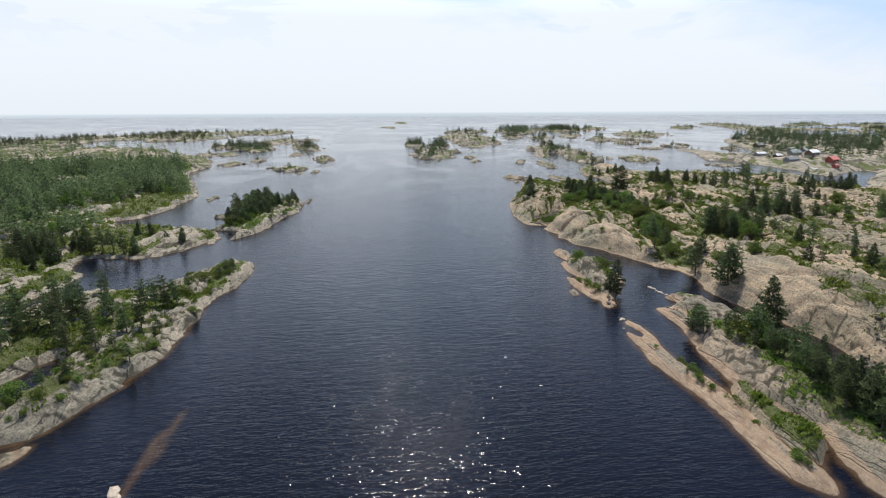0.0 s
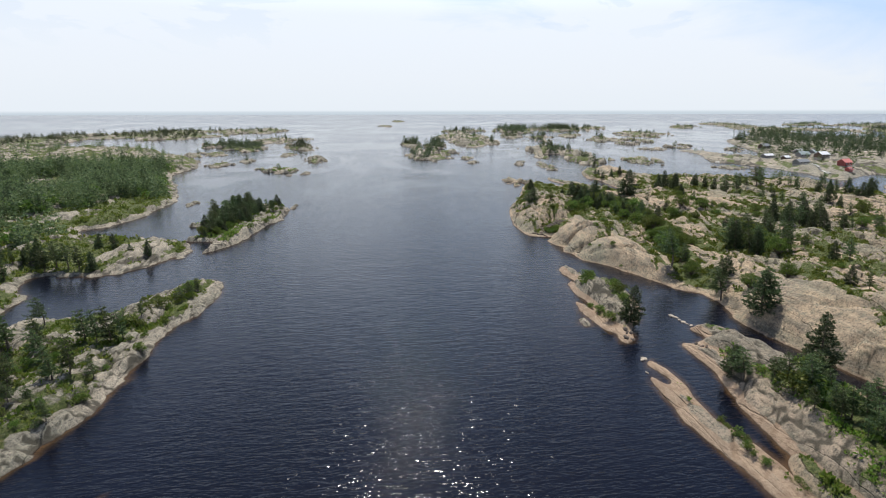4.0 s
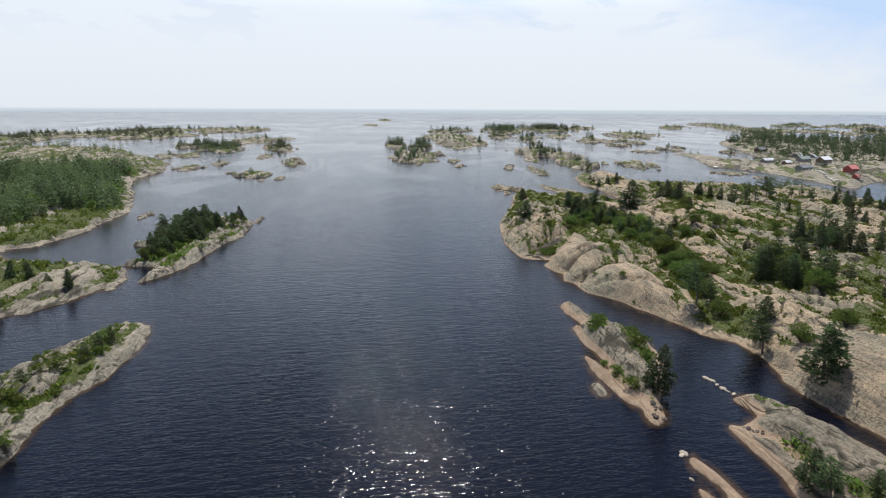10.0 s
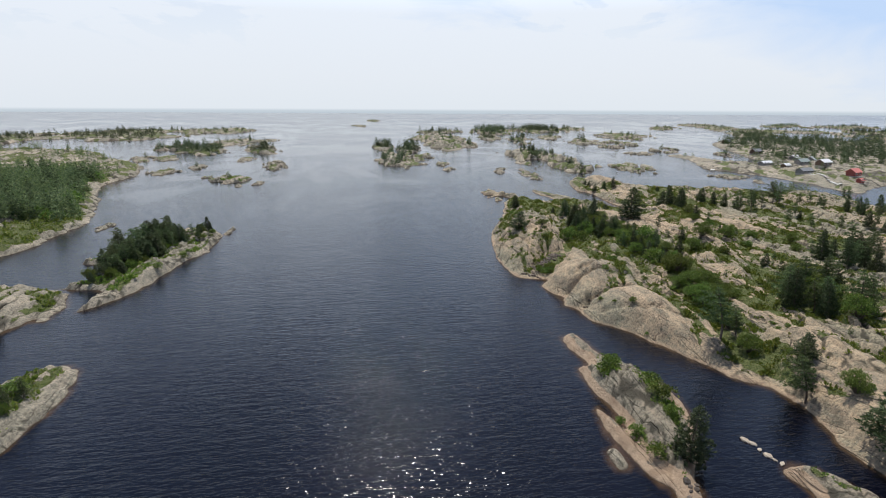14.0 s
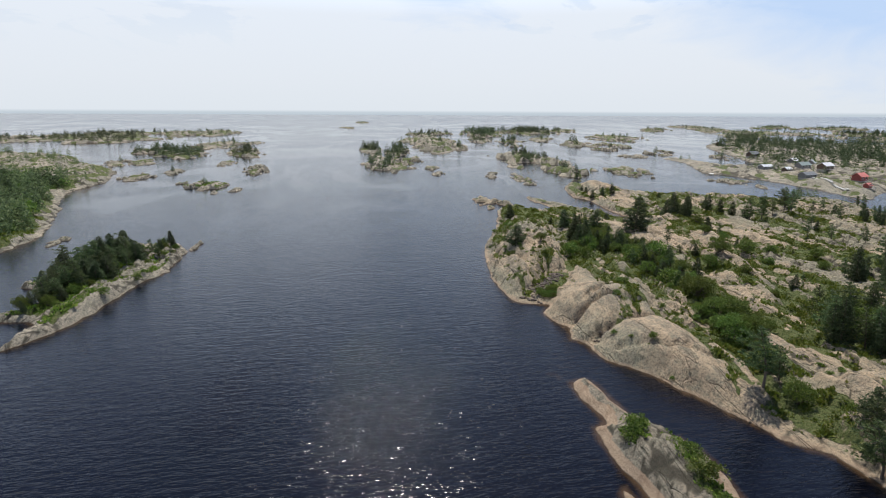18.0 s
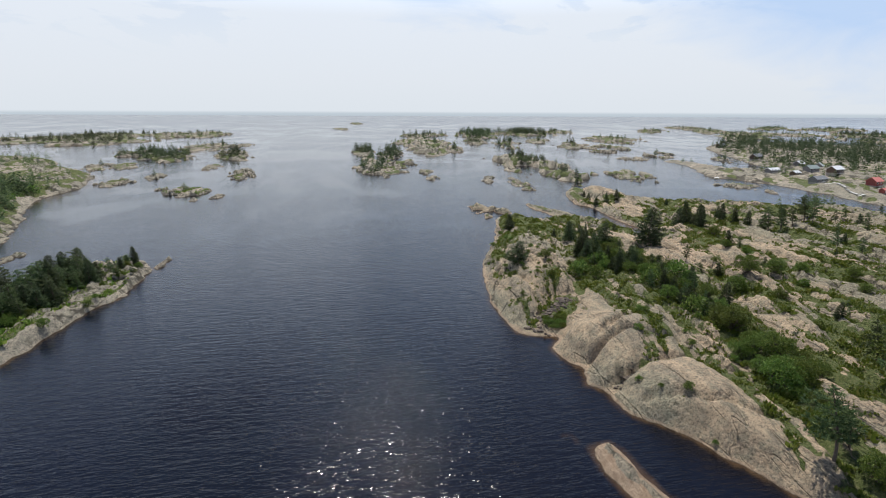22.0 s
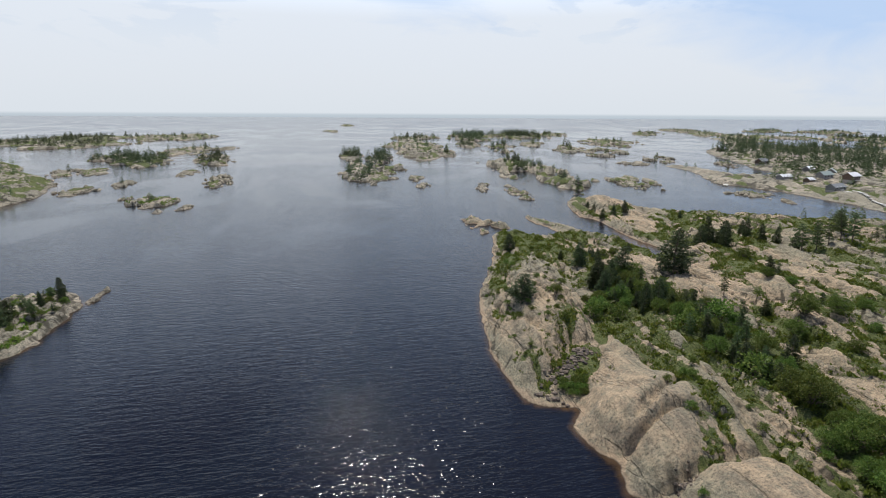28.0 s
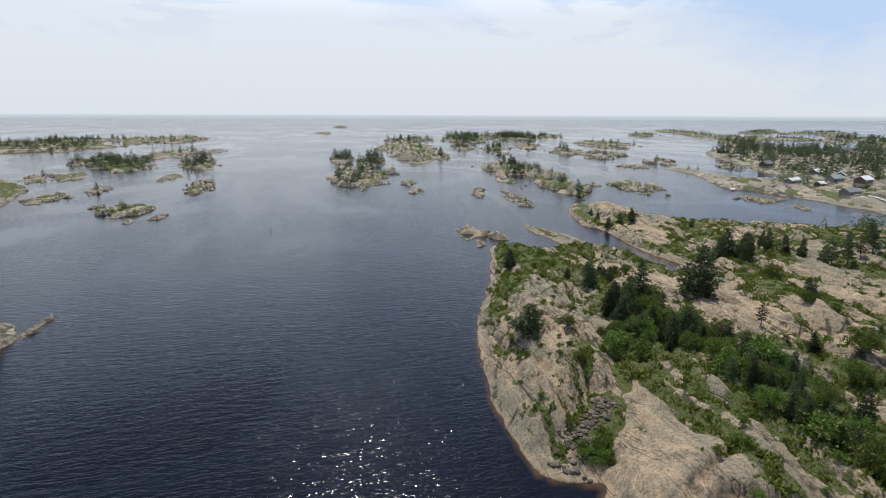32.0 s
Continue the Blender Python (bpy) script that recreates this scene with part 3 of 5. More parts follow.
forest_land = Land("forest_island", [
    (-131.2, 102.5), (-108.8, 111.9), (-105.5, 119.2), (-103.6, 126.9), (-103.5, 135.9), (-108, 141.5), (-111.4, 150.8), (-104.2, 153.5), (-95.1, 152.9), (-89, 157.5), (-84.6, 164), (-80.6, 170.5),
    (-82.4, 180.6), (-87.5, 187.5), (-95.9, 191.2), (-107.2, 190.8), (-119, 198.1), (-125.9, 208.8), (-119.1, 216.8), (-114.8, 235.9), (-113.2, 254.4), (-116.4, 282.6), (-128.8, 322.5), (-147.5, 381.2),
    (-146.2, 427.5), (-160, 478.8), (-181.2, 518.8), (-207.5, 550), (-236.2, 612.5), (-311.2, 656.2), (-412.5, 643.8), (-487.5, 625), (-412.5, 500), (-262.5, 250), (-175, 125)],
    3.0, 0.75, 5, 41, "large low rock island under dense pine forest", green=0.85, domes=[(-95, 170, 20, 25, -1.49), (-115, 206.25, 15, 37.5, -0.92)], spots=[(-106.25, 175, 7.5, 17.5, 0.5), (-122.5, 225, 7.5, 30, 0.7), (-122.5, 268.75, 8.75, 32.5, 0.6), (-143.75, 337.5, 12.5, 50, 0.4)], wander=1.6, rough=1.1, strata=0.5, ledges=0.7, mat=ROUGH_ROCK, blocky=0.9)
grove_islet = Land("rock_island", [
    (-77.5, 171.9), (-74.1, 175.1), (-70.5, 184), (-67.5, 196.5), (-65.5, 212.6), (-62.1, 220.1), (-62.8, 241.2), (-67.5, 250), (-77.1, 247), (-84.4, 235.2), (-87.5, 220.8), (-92.1, 211.9),
    (-84.4, 207.5), (-82.5, 197.6), (-85.2, 191.1), (-88.2, 189), (-83.1, 186.9), (-78.2, 185.2), (-77.5, 178.8)], 1.9, 0.5, 2.2, 51,
    "rock islet with a dense dark pine grove", green=0.3, spots=[(-77.5, 210, 6.25, 22.5, 0.7), (-82.5, 190, 3.75, 3.75, 0.8)], wander=1.0, rough=1.1, strata=0.6, ledges=0.9, mat=ROUGH_ROCK, blocky=0.8)
FAR = [
    ([(-62, 241), (-60.1, 241.6), (-59.5, 253), (-61.2, 254.4)], 0.9, 0),
    ([(-106.2, 254.4), (-103, 255), (-102.5, 266.8), (-106.6, 269)], 1.0, 0),
    ([(7, 108), (8.5, 108.4), (8.4, 105.2), (7.1, 104.6)], 0.5, 0),
    ([(-100, 400), (-95, 391.2), (-86.2, 381.2), (-78.8, 383.8), (-76.2, 395), (-81.2, 412.5), (-93.8, 422.5), (-102.5, 418.8)], 2.2, 0.35),
    ([(-70.6, 371.2), (-66.2, 371.2), (-65.6, 383.8), (-70, 385)], 1.0, 0), ([(-78.1, 364.4), (-75, 365), (-75.6, 371.2), (-78.8, 371.9)], 0.7, 0),
    ([(-110, 637.5), (-92.5, 593.8), (-78.8, 606.2), (-85, 656.2), (-102.5, 712.5), (-116.2, 700)], 2.6, 0.3),
    ([(-71.2, 445), (-63.8, 445), (-60, 460), (-66.2, 511.2), (-76.2, 520), (-77.5, 483.8)], 2.6, 0.3),
    ([(-100, 513.8), (-93.8, 518.8), (-91.2, 543.8), (-102.5, 558.8)], 1.4, 0.1),
    ([(-200, 665), (-161.2, 597.5), (-138.8, 572.5), (-130, 601.2), (-141.2, 655), (-160, 701.2), (-188.8, 727.5), (-213.8, 732.5)], 3.4, 0.3),
    ([(-158.8, 713.8), (-136.2, 717.5), (-120, 771.2), (-113.8, 828.8), (-145, 846.2), (-168.8, 807.5)], 2.6, 0.1), ([(-115, 760), (-98.8, 826.2), (-116.2, 852.5)], 1.2, 0),
    ([(-253.8, 1020), (-211.2, 1030), (-172.5, 1078.8), (-200, 1238.8), (-248.8, 1245), (-298.8, 1251.2)], 3.4, 0.2),
    ([(-525, 712.5), (-446.2, 700), (-346.2, 690), (-328.8, 808.8), (-263.8, 950), (-301.2, 1133.8), (-402.5, 1160), (-500, 1000), (-587.5, 891.2)], 3.2, 0.3),
    ([(-145, 433.8), (-133.8, 427.5), (-125, 442.5), (-135, 465), (-143.8, 451.2)], 1.4, 0.05), ([(-171.2, 507.5), (-167.5, 531.2), (-183.8, 578.8), (-190, 555)], 1.5, 0.1),
    ([(-161.2, 455), (-158.8, 480), (-172.5, 503.8), (-185, 505)], 1.3, 0.1), ([(-125, 463.8), (-117.5, 453.8), (-115, 478.8), (-125, 488.8)], 1.2, 0), ([(-166.2, 537.5), (-151.2, 527.5), (-161.2, 573.8), (-177.5, 576.2)], 1.4, 0.1),
    ([(12.5, 657.5), (23.8, 611.2), (36.2, 688.8), (25, 748.8)], 2.6, 0.1), ([(6.2, 496.2), (12.5, 453.8), (20, 452.5), (28.8, 506.2), (38.8, 570), (23.8, 610), (12.5, 575)], 3.8, 0.2),
    ([(20, 478.8), (23.8, 447.5), (38.8, 475), (51.2, 516.2), (53.8, 553.8), (32.5, 537.5)], 3.2, 0.05), ([(35, 611.2), (42.5, 577.5), (55, 618.8), (61.2, 683.8), (42.5, 687.5)], 3.4, 0.2),
    ([(77.5, 830), (80, 720), (73.8, 633.8), (86.2, 623.8), (115, 690), (141.2, 808.8), (146.2, 928.8), (111.2, 935)], 6.0, 0.05), ([(112.5, 1000), (165, 991.2), (195, 1113.8), (138.8, 1121.2)], 4.0, 0.3),
    ([(112.5, 660), (120, 650), (140, 736.2), (131.2, 740)], 2.5, 0.1), ([(208.8, 1005), (246.2, 961.2), (322.5, 1201.2), (262.5, 1211.2)], 5.0, 0.5), ([(173.8, 840), (173.8, 790), (198.8, 836.2), (226.2, 950), (202.5, 938.8)], 3.5, 0.3),
    ([(260, 978.8), (366.2, 1042.5), (453.8, 1246.2), (338.8, 1201.2)], 5.0, 0.5), ([(425, 1188.8), (435, 1103.8), (497.5, 1241.2), (480, 1315)], 3.0, 0.2), ([(182.5, 738.8), (186.2, 698.8), (227.5, 783.8), (256.2, 883.8), (225, 860)], 4.0, 0.3),
    ([(257.5, 826.2), (267.5, 797.5), (312.5, 903.8), (291.2, 908.8)], 2.4, 0.1),
    ([(126.2, 575), (123.8, 530), (115, 468.8), (125, 462.5), (136.2, 490), (130, 457.5), (116.2, 431.2), (116.2, 401.2), (120, 391.2), (128.8, 388.8), (141.2, 402.5), (158.8, 437.5), (167.5, 482.5), (163.8, 523.8), (170, 586.2), (161.2, 612.5), (145, 592.5)], 6.0, 0.0),
    ([(94.4, 416.2), (90.6, 392.5), (90.6, 367.5), (98.8, 385), (101.9, 411.2), (100, 428.8)], 2.2, 0), ([(78.1, 415), (78.8, 403.8), (90.6, 437.5), (85, 438.8)], 1.8, 0.1),
    ([(45, 462.5), (50, 457.5), (58.8, 481.2), (53.8, 488.8)], 1.6, 0), ([(46.2, 433.8), (50, 426.2), (57.5, 446.2), (52.5, 451.2)], 1.6, 0), ([(51.2, 566.2), (50, 535), (56.2, 552.5), (58.8, 576.2)], 1.8, 0.1),
    ([(182.5, 457.5), (170, 426.2), (163.8, 397.5), (170, 385), (181.2, 398.8), (197.5, 435), (198.8, 463.8)], 2.0, 0.35), ([(276.2, 677.5), (271.2, 636.2), (298.8, 650), (343.8, 721.2), (326.2, 747.5)], 3.0, 0.15),
    ([(246.2, 561.2), (241.2, 538.8), (255, 548.8), (261.2, 577.5)], 1.5, 0), ([(288.8, 587.5), (283.8, 557.5), (312.5, 577.5), (328.8, 621.2), (315, 626.2)], 2.4, 0.15), ([(371.2, 878.8), (377.5, 792.5), (403.8, 790), (465, 913.8), (461.2, 991.2), (423.8, 977.5)], 3.0, 0.2),
    ([(647.5, 1191.2), (650, 1128.8), (770, 1317.5), (732.5, 1325)], 3.0, 0.2), ([(272.5, 765), (257.5, 687.5), (278.8, 703.8), (316.2, 780), (312.5, 820)], 2.6, 0.1), ([(251.2, 543.8), (256.2, 536.2), (275, 561.2), (268.8, 568.8)], 1.2, 0),
    ([(208.8, 377.5), (208.8, 363.8), (216.2, 353.8), (210, 332.5), (223.8, 356.2), (225, 376.2)], 1.1, 0.1), ([(317.5, 526.2), (316.2, 506.2), (333.8, 523.8), (346.2, 556.2)], 2.0, 0.1),
    ([(875, 1435), (787.5, 1172.5), (916.2, 1342.5), (992.5, 1583.8)], 3.5, 0.3), ([(752.5, 1147.5), (683.8, 955), (818.8, 1111.2), (885, 1307.5)], 3.5, 0.3), ([(617.5, 873.8), (591.2, 797.5), (765, 990), (756.2, 1041.2)], 4.0, 0.4),
    ([(790, 902.5), (725, 776.2), (790, 798.8), (1021.2, 1003.8), (1033.8, 1086.2)], 5.0, 0.5), ([(1028.8, 1330), (1056.2, 1283.8), (1210, 1453.8), (1157.5, 1461.2)], 4.0, 0.5), ([(1062.5, 1246.2), (1137.5, 1163.8), (1333.8, 1343.8), (1188.8, 1361.2)], 4.0, 0.5),
    ([(732.5, 750), (726.2, 722.5), (937.5, 852.5), (900, 875)], 5.0, 0.5), ([(787.5, 1033.8), (808.8, 937.5), (891.2, 1021.2), (863.8, 1107.5)], 3.0, 0.3), ([(72.5, 1925), (107.5, 1950), (120, 2175), (90, 2181.2)], 1.6, 0.3),
    ([(10, 1436.2), (32.5, 1356.2), (41.2, 1473.8), (18.8, 1522.5)], 1.6, 0), ([(164.1, 282.9), (168.1, 275.6), (182.5, 270), (212.5, 291.2), (189.9, 300), (174.2, 292.5)], 2.0, 0.2)]
far_lands = []
for k, (coast, top, green) in enumerate(FAR):
    spread = max(max(p[0] for p in coast) - min(p[0] for p in coast), max(p[1] for p in coast) - min(p[1] for p in coast))
    near = min(p[1] for p in coast)
    far_lands.append(Land("rock_island", coast, top * 0.48, max(0.4, min(2.6, spread / 80)), max(1.0, top * 0.8), 60 + 7 * k,
        "bare rounded rock islet with thin grass" if green < 0.15 else "low rock islet with heath and grass on top", green=green + 0.28,
        wander=min(1.3, spread / 22), coarse=0.8 if near < 500 else 1.4, rough=1.15, ragged=1.0 if spread > 12 else 0.0, strata=0.7, ledges=0.8, mat=ROUGH_ROCK, blocky=0.8))
cottage_land = Land("cottage_shore", [
    (270, 526.2), (263.8, 483.8), (236.2, 427.5), (233.8, 406.2), (237.5, 390), (241.2, 362.5), (237.5, 327.5), (232.9, 295), (249, 303), (258, 309), (268, 313), (275, 318), (280, 312), (270, 299), (225, 260.4), (208.8, 230.6), (250, 187.5),
    (412.5, 287.5), (700, 525), (675, 650), (611.2, 676.2), (598.8, 746.2), (553.8, 756.2), (542.5, 783.8), (461.2, 725), (417.5, 671.2), (370, 580), (333.8, 503.8), (322.5, 471.2), (306.2, 446.2), (277.5, 441.2), (270, 455), (282.5, 501.2), (282.5, 527.5)],
    3.2, 2.0, 9, 91, "low rock shore with cottages and pine woods", green=0.08, domes=[(265, 329, 9, 11, 1.2)], spots=[(262, 350, 8, 14, 0.25)], wander=1.4, coarse=1.3, rough=1.3, mat=ROUGH_ROCK, blocky=1.0)


# ---- lake ----
def lake():
    def steps(parts):
        out = []
        for a, b, step in parts:
            out += list(np.arange(a, b, step))
        return np.array(out + [parts[-1][1]])

    xs = steps([(-7000, -1000, 500), (-1000, -130, 30), (-130, 80, 1.2), (80, 300, 8), (300, 1000, 50), (1000, 7000, 500)])
    ys = steps([(-1500, -50, 100), (-50, 20, 10), (20, 330, 1.6), (330, 600, 8), (600, 1500, 60), (1500, 7000, 500)])
    x, y = np.meshgrid(xs, ys, indexing="ij")
    floor_depth = np.full(x.shape, -3.0)
    for land in LANDS:
        hit = (x > land.x0) & (x < land.x0 + land.cell * land.z.shape[0]) & (y > land.y0) & (y < land.y0 + land.cell * land.z.shape[1])
        if hit.any():
            floor_depth[hit] = np.maximum(floor_depth[hit], land.look_up(land.z, x[hit], y[hit]))
    for ax, ay, bx, by, width, deep in SHOALS:
        q = np.clip(((x - ax) * (bx - ax) + (y - ay) * (by - ay)) / ((bx - ax) ** 2 + (by - ay) ** 2), 0, 1)
        d = np.hypot(x - ax - q * (bx - ax), y - ay - q * (by - ay)) + 0.7 * layered(x / 3, y / 3, 5, 3)
        floor_depth = np.maximum(floor_depth, -3 + (3 - deep) * np.exp(-(d / width) ** 2))
    index = np.arange(x.size).reshape(x.shape)
    quads = np.stack([index[:-1, :-1], index[1:, :-1], index[1:, 1:], index[:-1, 1:]], -1).reshape(-1, 4)
    me = mesh_of("water", np.stack([x, y, np.zeros_like(x)], -1).reshape(-1, 3), quads, [WATER], True)
    shallow = np.exp(np.minimum(floor_depth, 0) / 0.35).ravel()
    shallow[shallow < 0.03] = 0
    me.attributes.new("shallow", "FLOAT", "POINT").data.foreach_set("value", shallow.astype(np.float32))
    tagged(new("water", me), "dark rippled lake water reaching the horizon", "lake", kind="structure")


SHOALS = [(-60.5, 66, -61.5, 48, 1.5, 0.1), (-74, 61, -70, 64, 1.6, 0.5), (13.2, 147, 16.5, 141, 1.2, 0.1), (9, 136, 10, 134, 1.0, 0.4), (7.5, 112, 7.0, 107, 0.9, 0.4),
          (12.5, 90, 11, 93, 1.2, 0.4), (20, 135, 24, 130, 1.4, 0.6), (-104, 216, -88, 210, 2.5, 0.6)]
lake()

# ---- trees ----
rng = np.random.default_rng(4)


def blades(places, ways, size, count, width, spread):
    """Small pointed leaves, count of them at each place, fanned round its way."""
    n = len(places)
    p = np.repeat(places, count, 0)
    w = np.repeat(ways, count, 0) + spread * rng.normal(size=(n * count, 3))
    w /= np.linalg.norm(w, axis=1, keepdims=True) + 1e-9
    side = np.cross(w, rng.normal(size=w.shape))
    side /= np.linalg.norm(side, axis=1, keepdims=True) + 1e-9
    s = (size if np.isscalar(size) else np.repeat(size, count))
    s = (s * rng.uniform(0.65, 1.25, n * count))[:, None]
    corners = np.stack([p, p + w * s * 0.5 + side * s * width, p + w * s, p + w * s * 0.5 - side * s * width], 1)
    verts = corners.reshape(-1, 3)
    return verts, np.arange(len(verts)).reshape(-1, 4)


def limb(points, radii, sides=5):
    verts, faces = [], []
    points = np.asarray(points, float)
    for k, (p, r) in enumerate(zip(points, radii)):
        way = points[min(k + 1, len(points) - 1)] - points[max(k - 1, 0)]
        way /= np.linalg.norm(way) + 1e-9
        a = np.cross(way, (0.31, 0.95, 0.1) if abs(way[2]) > 0.7 else (0, 0, 1.0))
        a /= np.linalg.norm(a)
        b = np.cross(way, a)
        for i in range(sides):
            t = 2 * math.pi * i / sides
            verts.append(p + r * (math.cos(t) * a + math.sin(t) * b))
    for k in range(len(points) - 1):
        for i in range(sides):
            j = (i + 1) % sides
            faces.append((k * sides + i, k * sides + j, (k + 1) * sides + j, (k + 1) * sides + i))
    return np.array(verts), np.array(faces)


def gathered(pieces):
    verts, faces, base = [], [], 0
    for v, f in pieces:
        verts.append(v)
        faces.append(f + base)
        base += len(v)
    return np.concatenate(verts), np.concatenate(faces)


def conifer(height, width, branches, tufts, leaf, bare, flag, droop, count, ragged, flat=0.5, power=0.75):
    """Wood and needles of a conifer: whorls of limbs on a leaning trunk, longer on the lee side."""
    lean = np.array([-0.10 * flag, 0.02, 0])
    axis = [np.array([0, 0, -0.25]) + (np.array([0, 0, 1]) * (height + 0.25) + lean * height * q) * q + 0.02 * height * math.sin(5 * q) * np.array([1, 0.6, 0]) for q in np.linspace(0, 1, 6)]
    wood = [limb(axis, [height * 0.021 * (1 - 0.93 * q) + 0.01 for q in np.linspace(0, 1, 6)], 6)]
    spots, ways, sizes = [], [], []
    for k in range(branches):
        q = bare + (1 - bare) * ((k + rng.uniform(-0.4, 0.4)) / branches)
        q = min(max(q, bare), 0.985)
        turn = k * 2.4 + rng.uniform(-0.5, 0.5)
        out = np.array([math.cos(turn), math.sin(turn), 0])
        reach = width * ((1 - q) ** power + 0.07) * rng.uniform(1 - ragged, 1.05) * (1 + 0.45 * flag * -out[0])
        if q < bare + 0.12:
            reach *= 0.75
        base = np.array([np.interp(q, np.linspace(0, 1, 6), [a[i] for a in axis]) for i in range(3)])
        lift = rng.uniform(0.0, 0.25) - droop
        tip = base + out * reach + np.array([0, 0, lift * reach])
        mid = (base + tip) / 2 + np.array([0, 0, -0.06 * reach])
        wood.append(limb([base, mid, tip], [0.006 * height * (1 - q) + 0.012, 0.012, 0.005], 3))
        m = max(2, int(tufts * (0.45 + reach / width)))
        along = rng.uniform(0.22, 1.0, m)
        side = np.array([-out[1], out[0], 0])
        off = rng.normal(size=m) * 0.16 * reach * (0.4 + along)
        spots.append(base + np.outer(along, tip - base) + np.outer(off, side) + rng.normal(size=(m, 3)) * 0.02 * height * np.array([1, 1, flat]))
        ways.append(out * 0.8 + np.outer(np.sign(off), side) * 0.5 + np.array([0, 0, 0.35]) + np.zeros((m, 3)))
        sizes.append(np.full(m, leaf * height) * (0.7 + 0.5 * (1 - q)))
    spots.append(np.array([axis[-1]] * 3))
    ways.append(np.array([[0, 0, 1.0]] * 3))
    sizes.append(np.full(3, leaf * height * 0.8))
    return gathered(wood), blades(np.concatenate(spots), np.concatenate(ways), np.concatenate(sizes), count, 0.15, 0.55)


def broadleaf(height, lobes, leaves, leaf, low):
    """Wood and leaves of a broad-leaved bush: lobes of leaves round forked stems."""
    wood, spots, ways = [], [], []
    for k in range(lobes):
        turn = k * 2.4 + rng.uniform(-0.4, 0.4)
        far = height * 0.42 * math.sqrt((k + 0.3) / lobes)
        mid = np.array([math.cos(turn) * far, math.sin(turn) * far, height * rng.uniform(low, 0.78) * (1 - 0.35 * (far / (0.45 * height)) ** 2)])
        r = height * rng.uniform(0.6, 1.1) / math.sqrt(lobes)
        wood.append(limb([(0, 0, -0.2), mid * (0.4, 0.4, 0.5), mid], [0.02 * height, 0.013 * height, 0.004 * height], 4))
        d = rng.normal(size=(leaves // lobes, 3))
        d /= np.linalg.norm(d, axis=1, keepdims=True)
        d[:, 2] = np.where(d[:, 2] < -0.3, -d[:, 2], d[:, 2])
        bump = 1 + 0.25 * np.sin(5 * d[:, 0] + k) * np.cos(4 * d[:, 1])
        spots.append(mid + d * r * (bump * rng.uniform(0.6, 1.05, len(d)))[:, None])
        ways.append(d + np.array([0, 0, 0.2]))
    return gathered(wood), blades(np.concatenate(spots), np.concatenate(ways), leaf * height, 2, 0.34, 0.8)


def part(name, data, parent, label=""):
    ob = new(name, data)
    ob.parent = parent
    return tagged(ob, label)


def tree_model(name, shape, needles, label, category):
    (wv, wf), (lv, lf) = shape
    root = new(name)
    root.empty_display_size = 0.3
    part("trunk", mesh_of("trunk", wv, wf, [BARK], True), root)
    part("crown", mesh_of("crown", lv, lf, [needles]), root)
    return tagged(root, label, category), (lv, lf)


PINE_WORDS = "dark green wind-bent pine rooted in the rock"
MODELS = {"pine": [], "spruce": [], "leafy": [], "bush": [], "small": []}
for k in range(5):
    MODELS["pine"].append(tree_model("pine_tree", conifer(7, 2.2 + 0.25 * (k % 3), 30, 17, 0.058, 0.2 + 0.06 * (k % 3), 0.5 + 0.25 * (k % 3), -0.04, 6, 0.8, 0.1, 0.42), PINE, PINE_WORDS, "tree"))
for k in range(4):
    MODELS["spruce"].append(tree_model("spruce_tree", conifer(7, 2.3 + 0.25 * (k % 2), 60, 14, 0.06, 0.04, 0.1, 0.14, 6, 0.35), SPRUCE, "dense dark conical spruce standing on bare rock", "tree"))
for k in range(4):
    MODELS["leafy"].append(tree_model("leafy_tree", broadleaf(5, 34, 2600, 0.042, 0.2), LEAVES, "bright green broad-leaved tree in a rock hollow", "tree"))
for k in range(3):
    MODELS["bush"].append(tree_model("bush", broadleaf(1.6, 7, 420, 0.11, 0.2), LEAVES, "low bright green bush in a rock crack", "bush"))
for k in range(4):
    MODELS["small"].append(tree_model("pine_tree", conifer(5, 1.5 + 0.2 * (k % 2), 16, 5, 0.14, 0.12, 0.4, 0.05, 5, 0.4), SPRUCE if k % 2 else HAZED_NEEDLES, "small dark pine on a rock islet", "tree"))
# light models for the joined woods
MODELS["far"], MODELS["far_bush"] = [], []
for k in range(6):
    MODELS["far"].append(tree_model("pine_tree", conifer(5, 1.25 + 0.2 * (k % 3), 14, 5, 0.125, 0.06, 0.25, 0.08, 4, 0.4), HAZED_NEEDLES, "small dark pine on a rock islet", "tree"))
for k in range(3):
    MODELS["far_bush"].append(tree_model("bush", broadleaf(1.6, 5, 60, 0.24, 0.2), LEAVES, "low bright green bush in a rock crack", "bush"))
NOMINAL = {"far": 5.0, "far_bush": 1.6, "pine": 7.0, "spruce": 7.0, "leafy": 5.0, "bush": 1.6, "small": 5.0}


def ground_at(x, y, land=None):
    if land is not None:
        return float(land.look_up(land.z, x, y))
    return max(float(l.look_up(l.z, x, y)) for l in LANDS if l.x0 < x < l.x0 + l.cell * l.z.shape[0] and l.y0 < y < l.y0 + l.cell * l.z.shape[1])


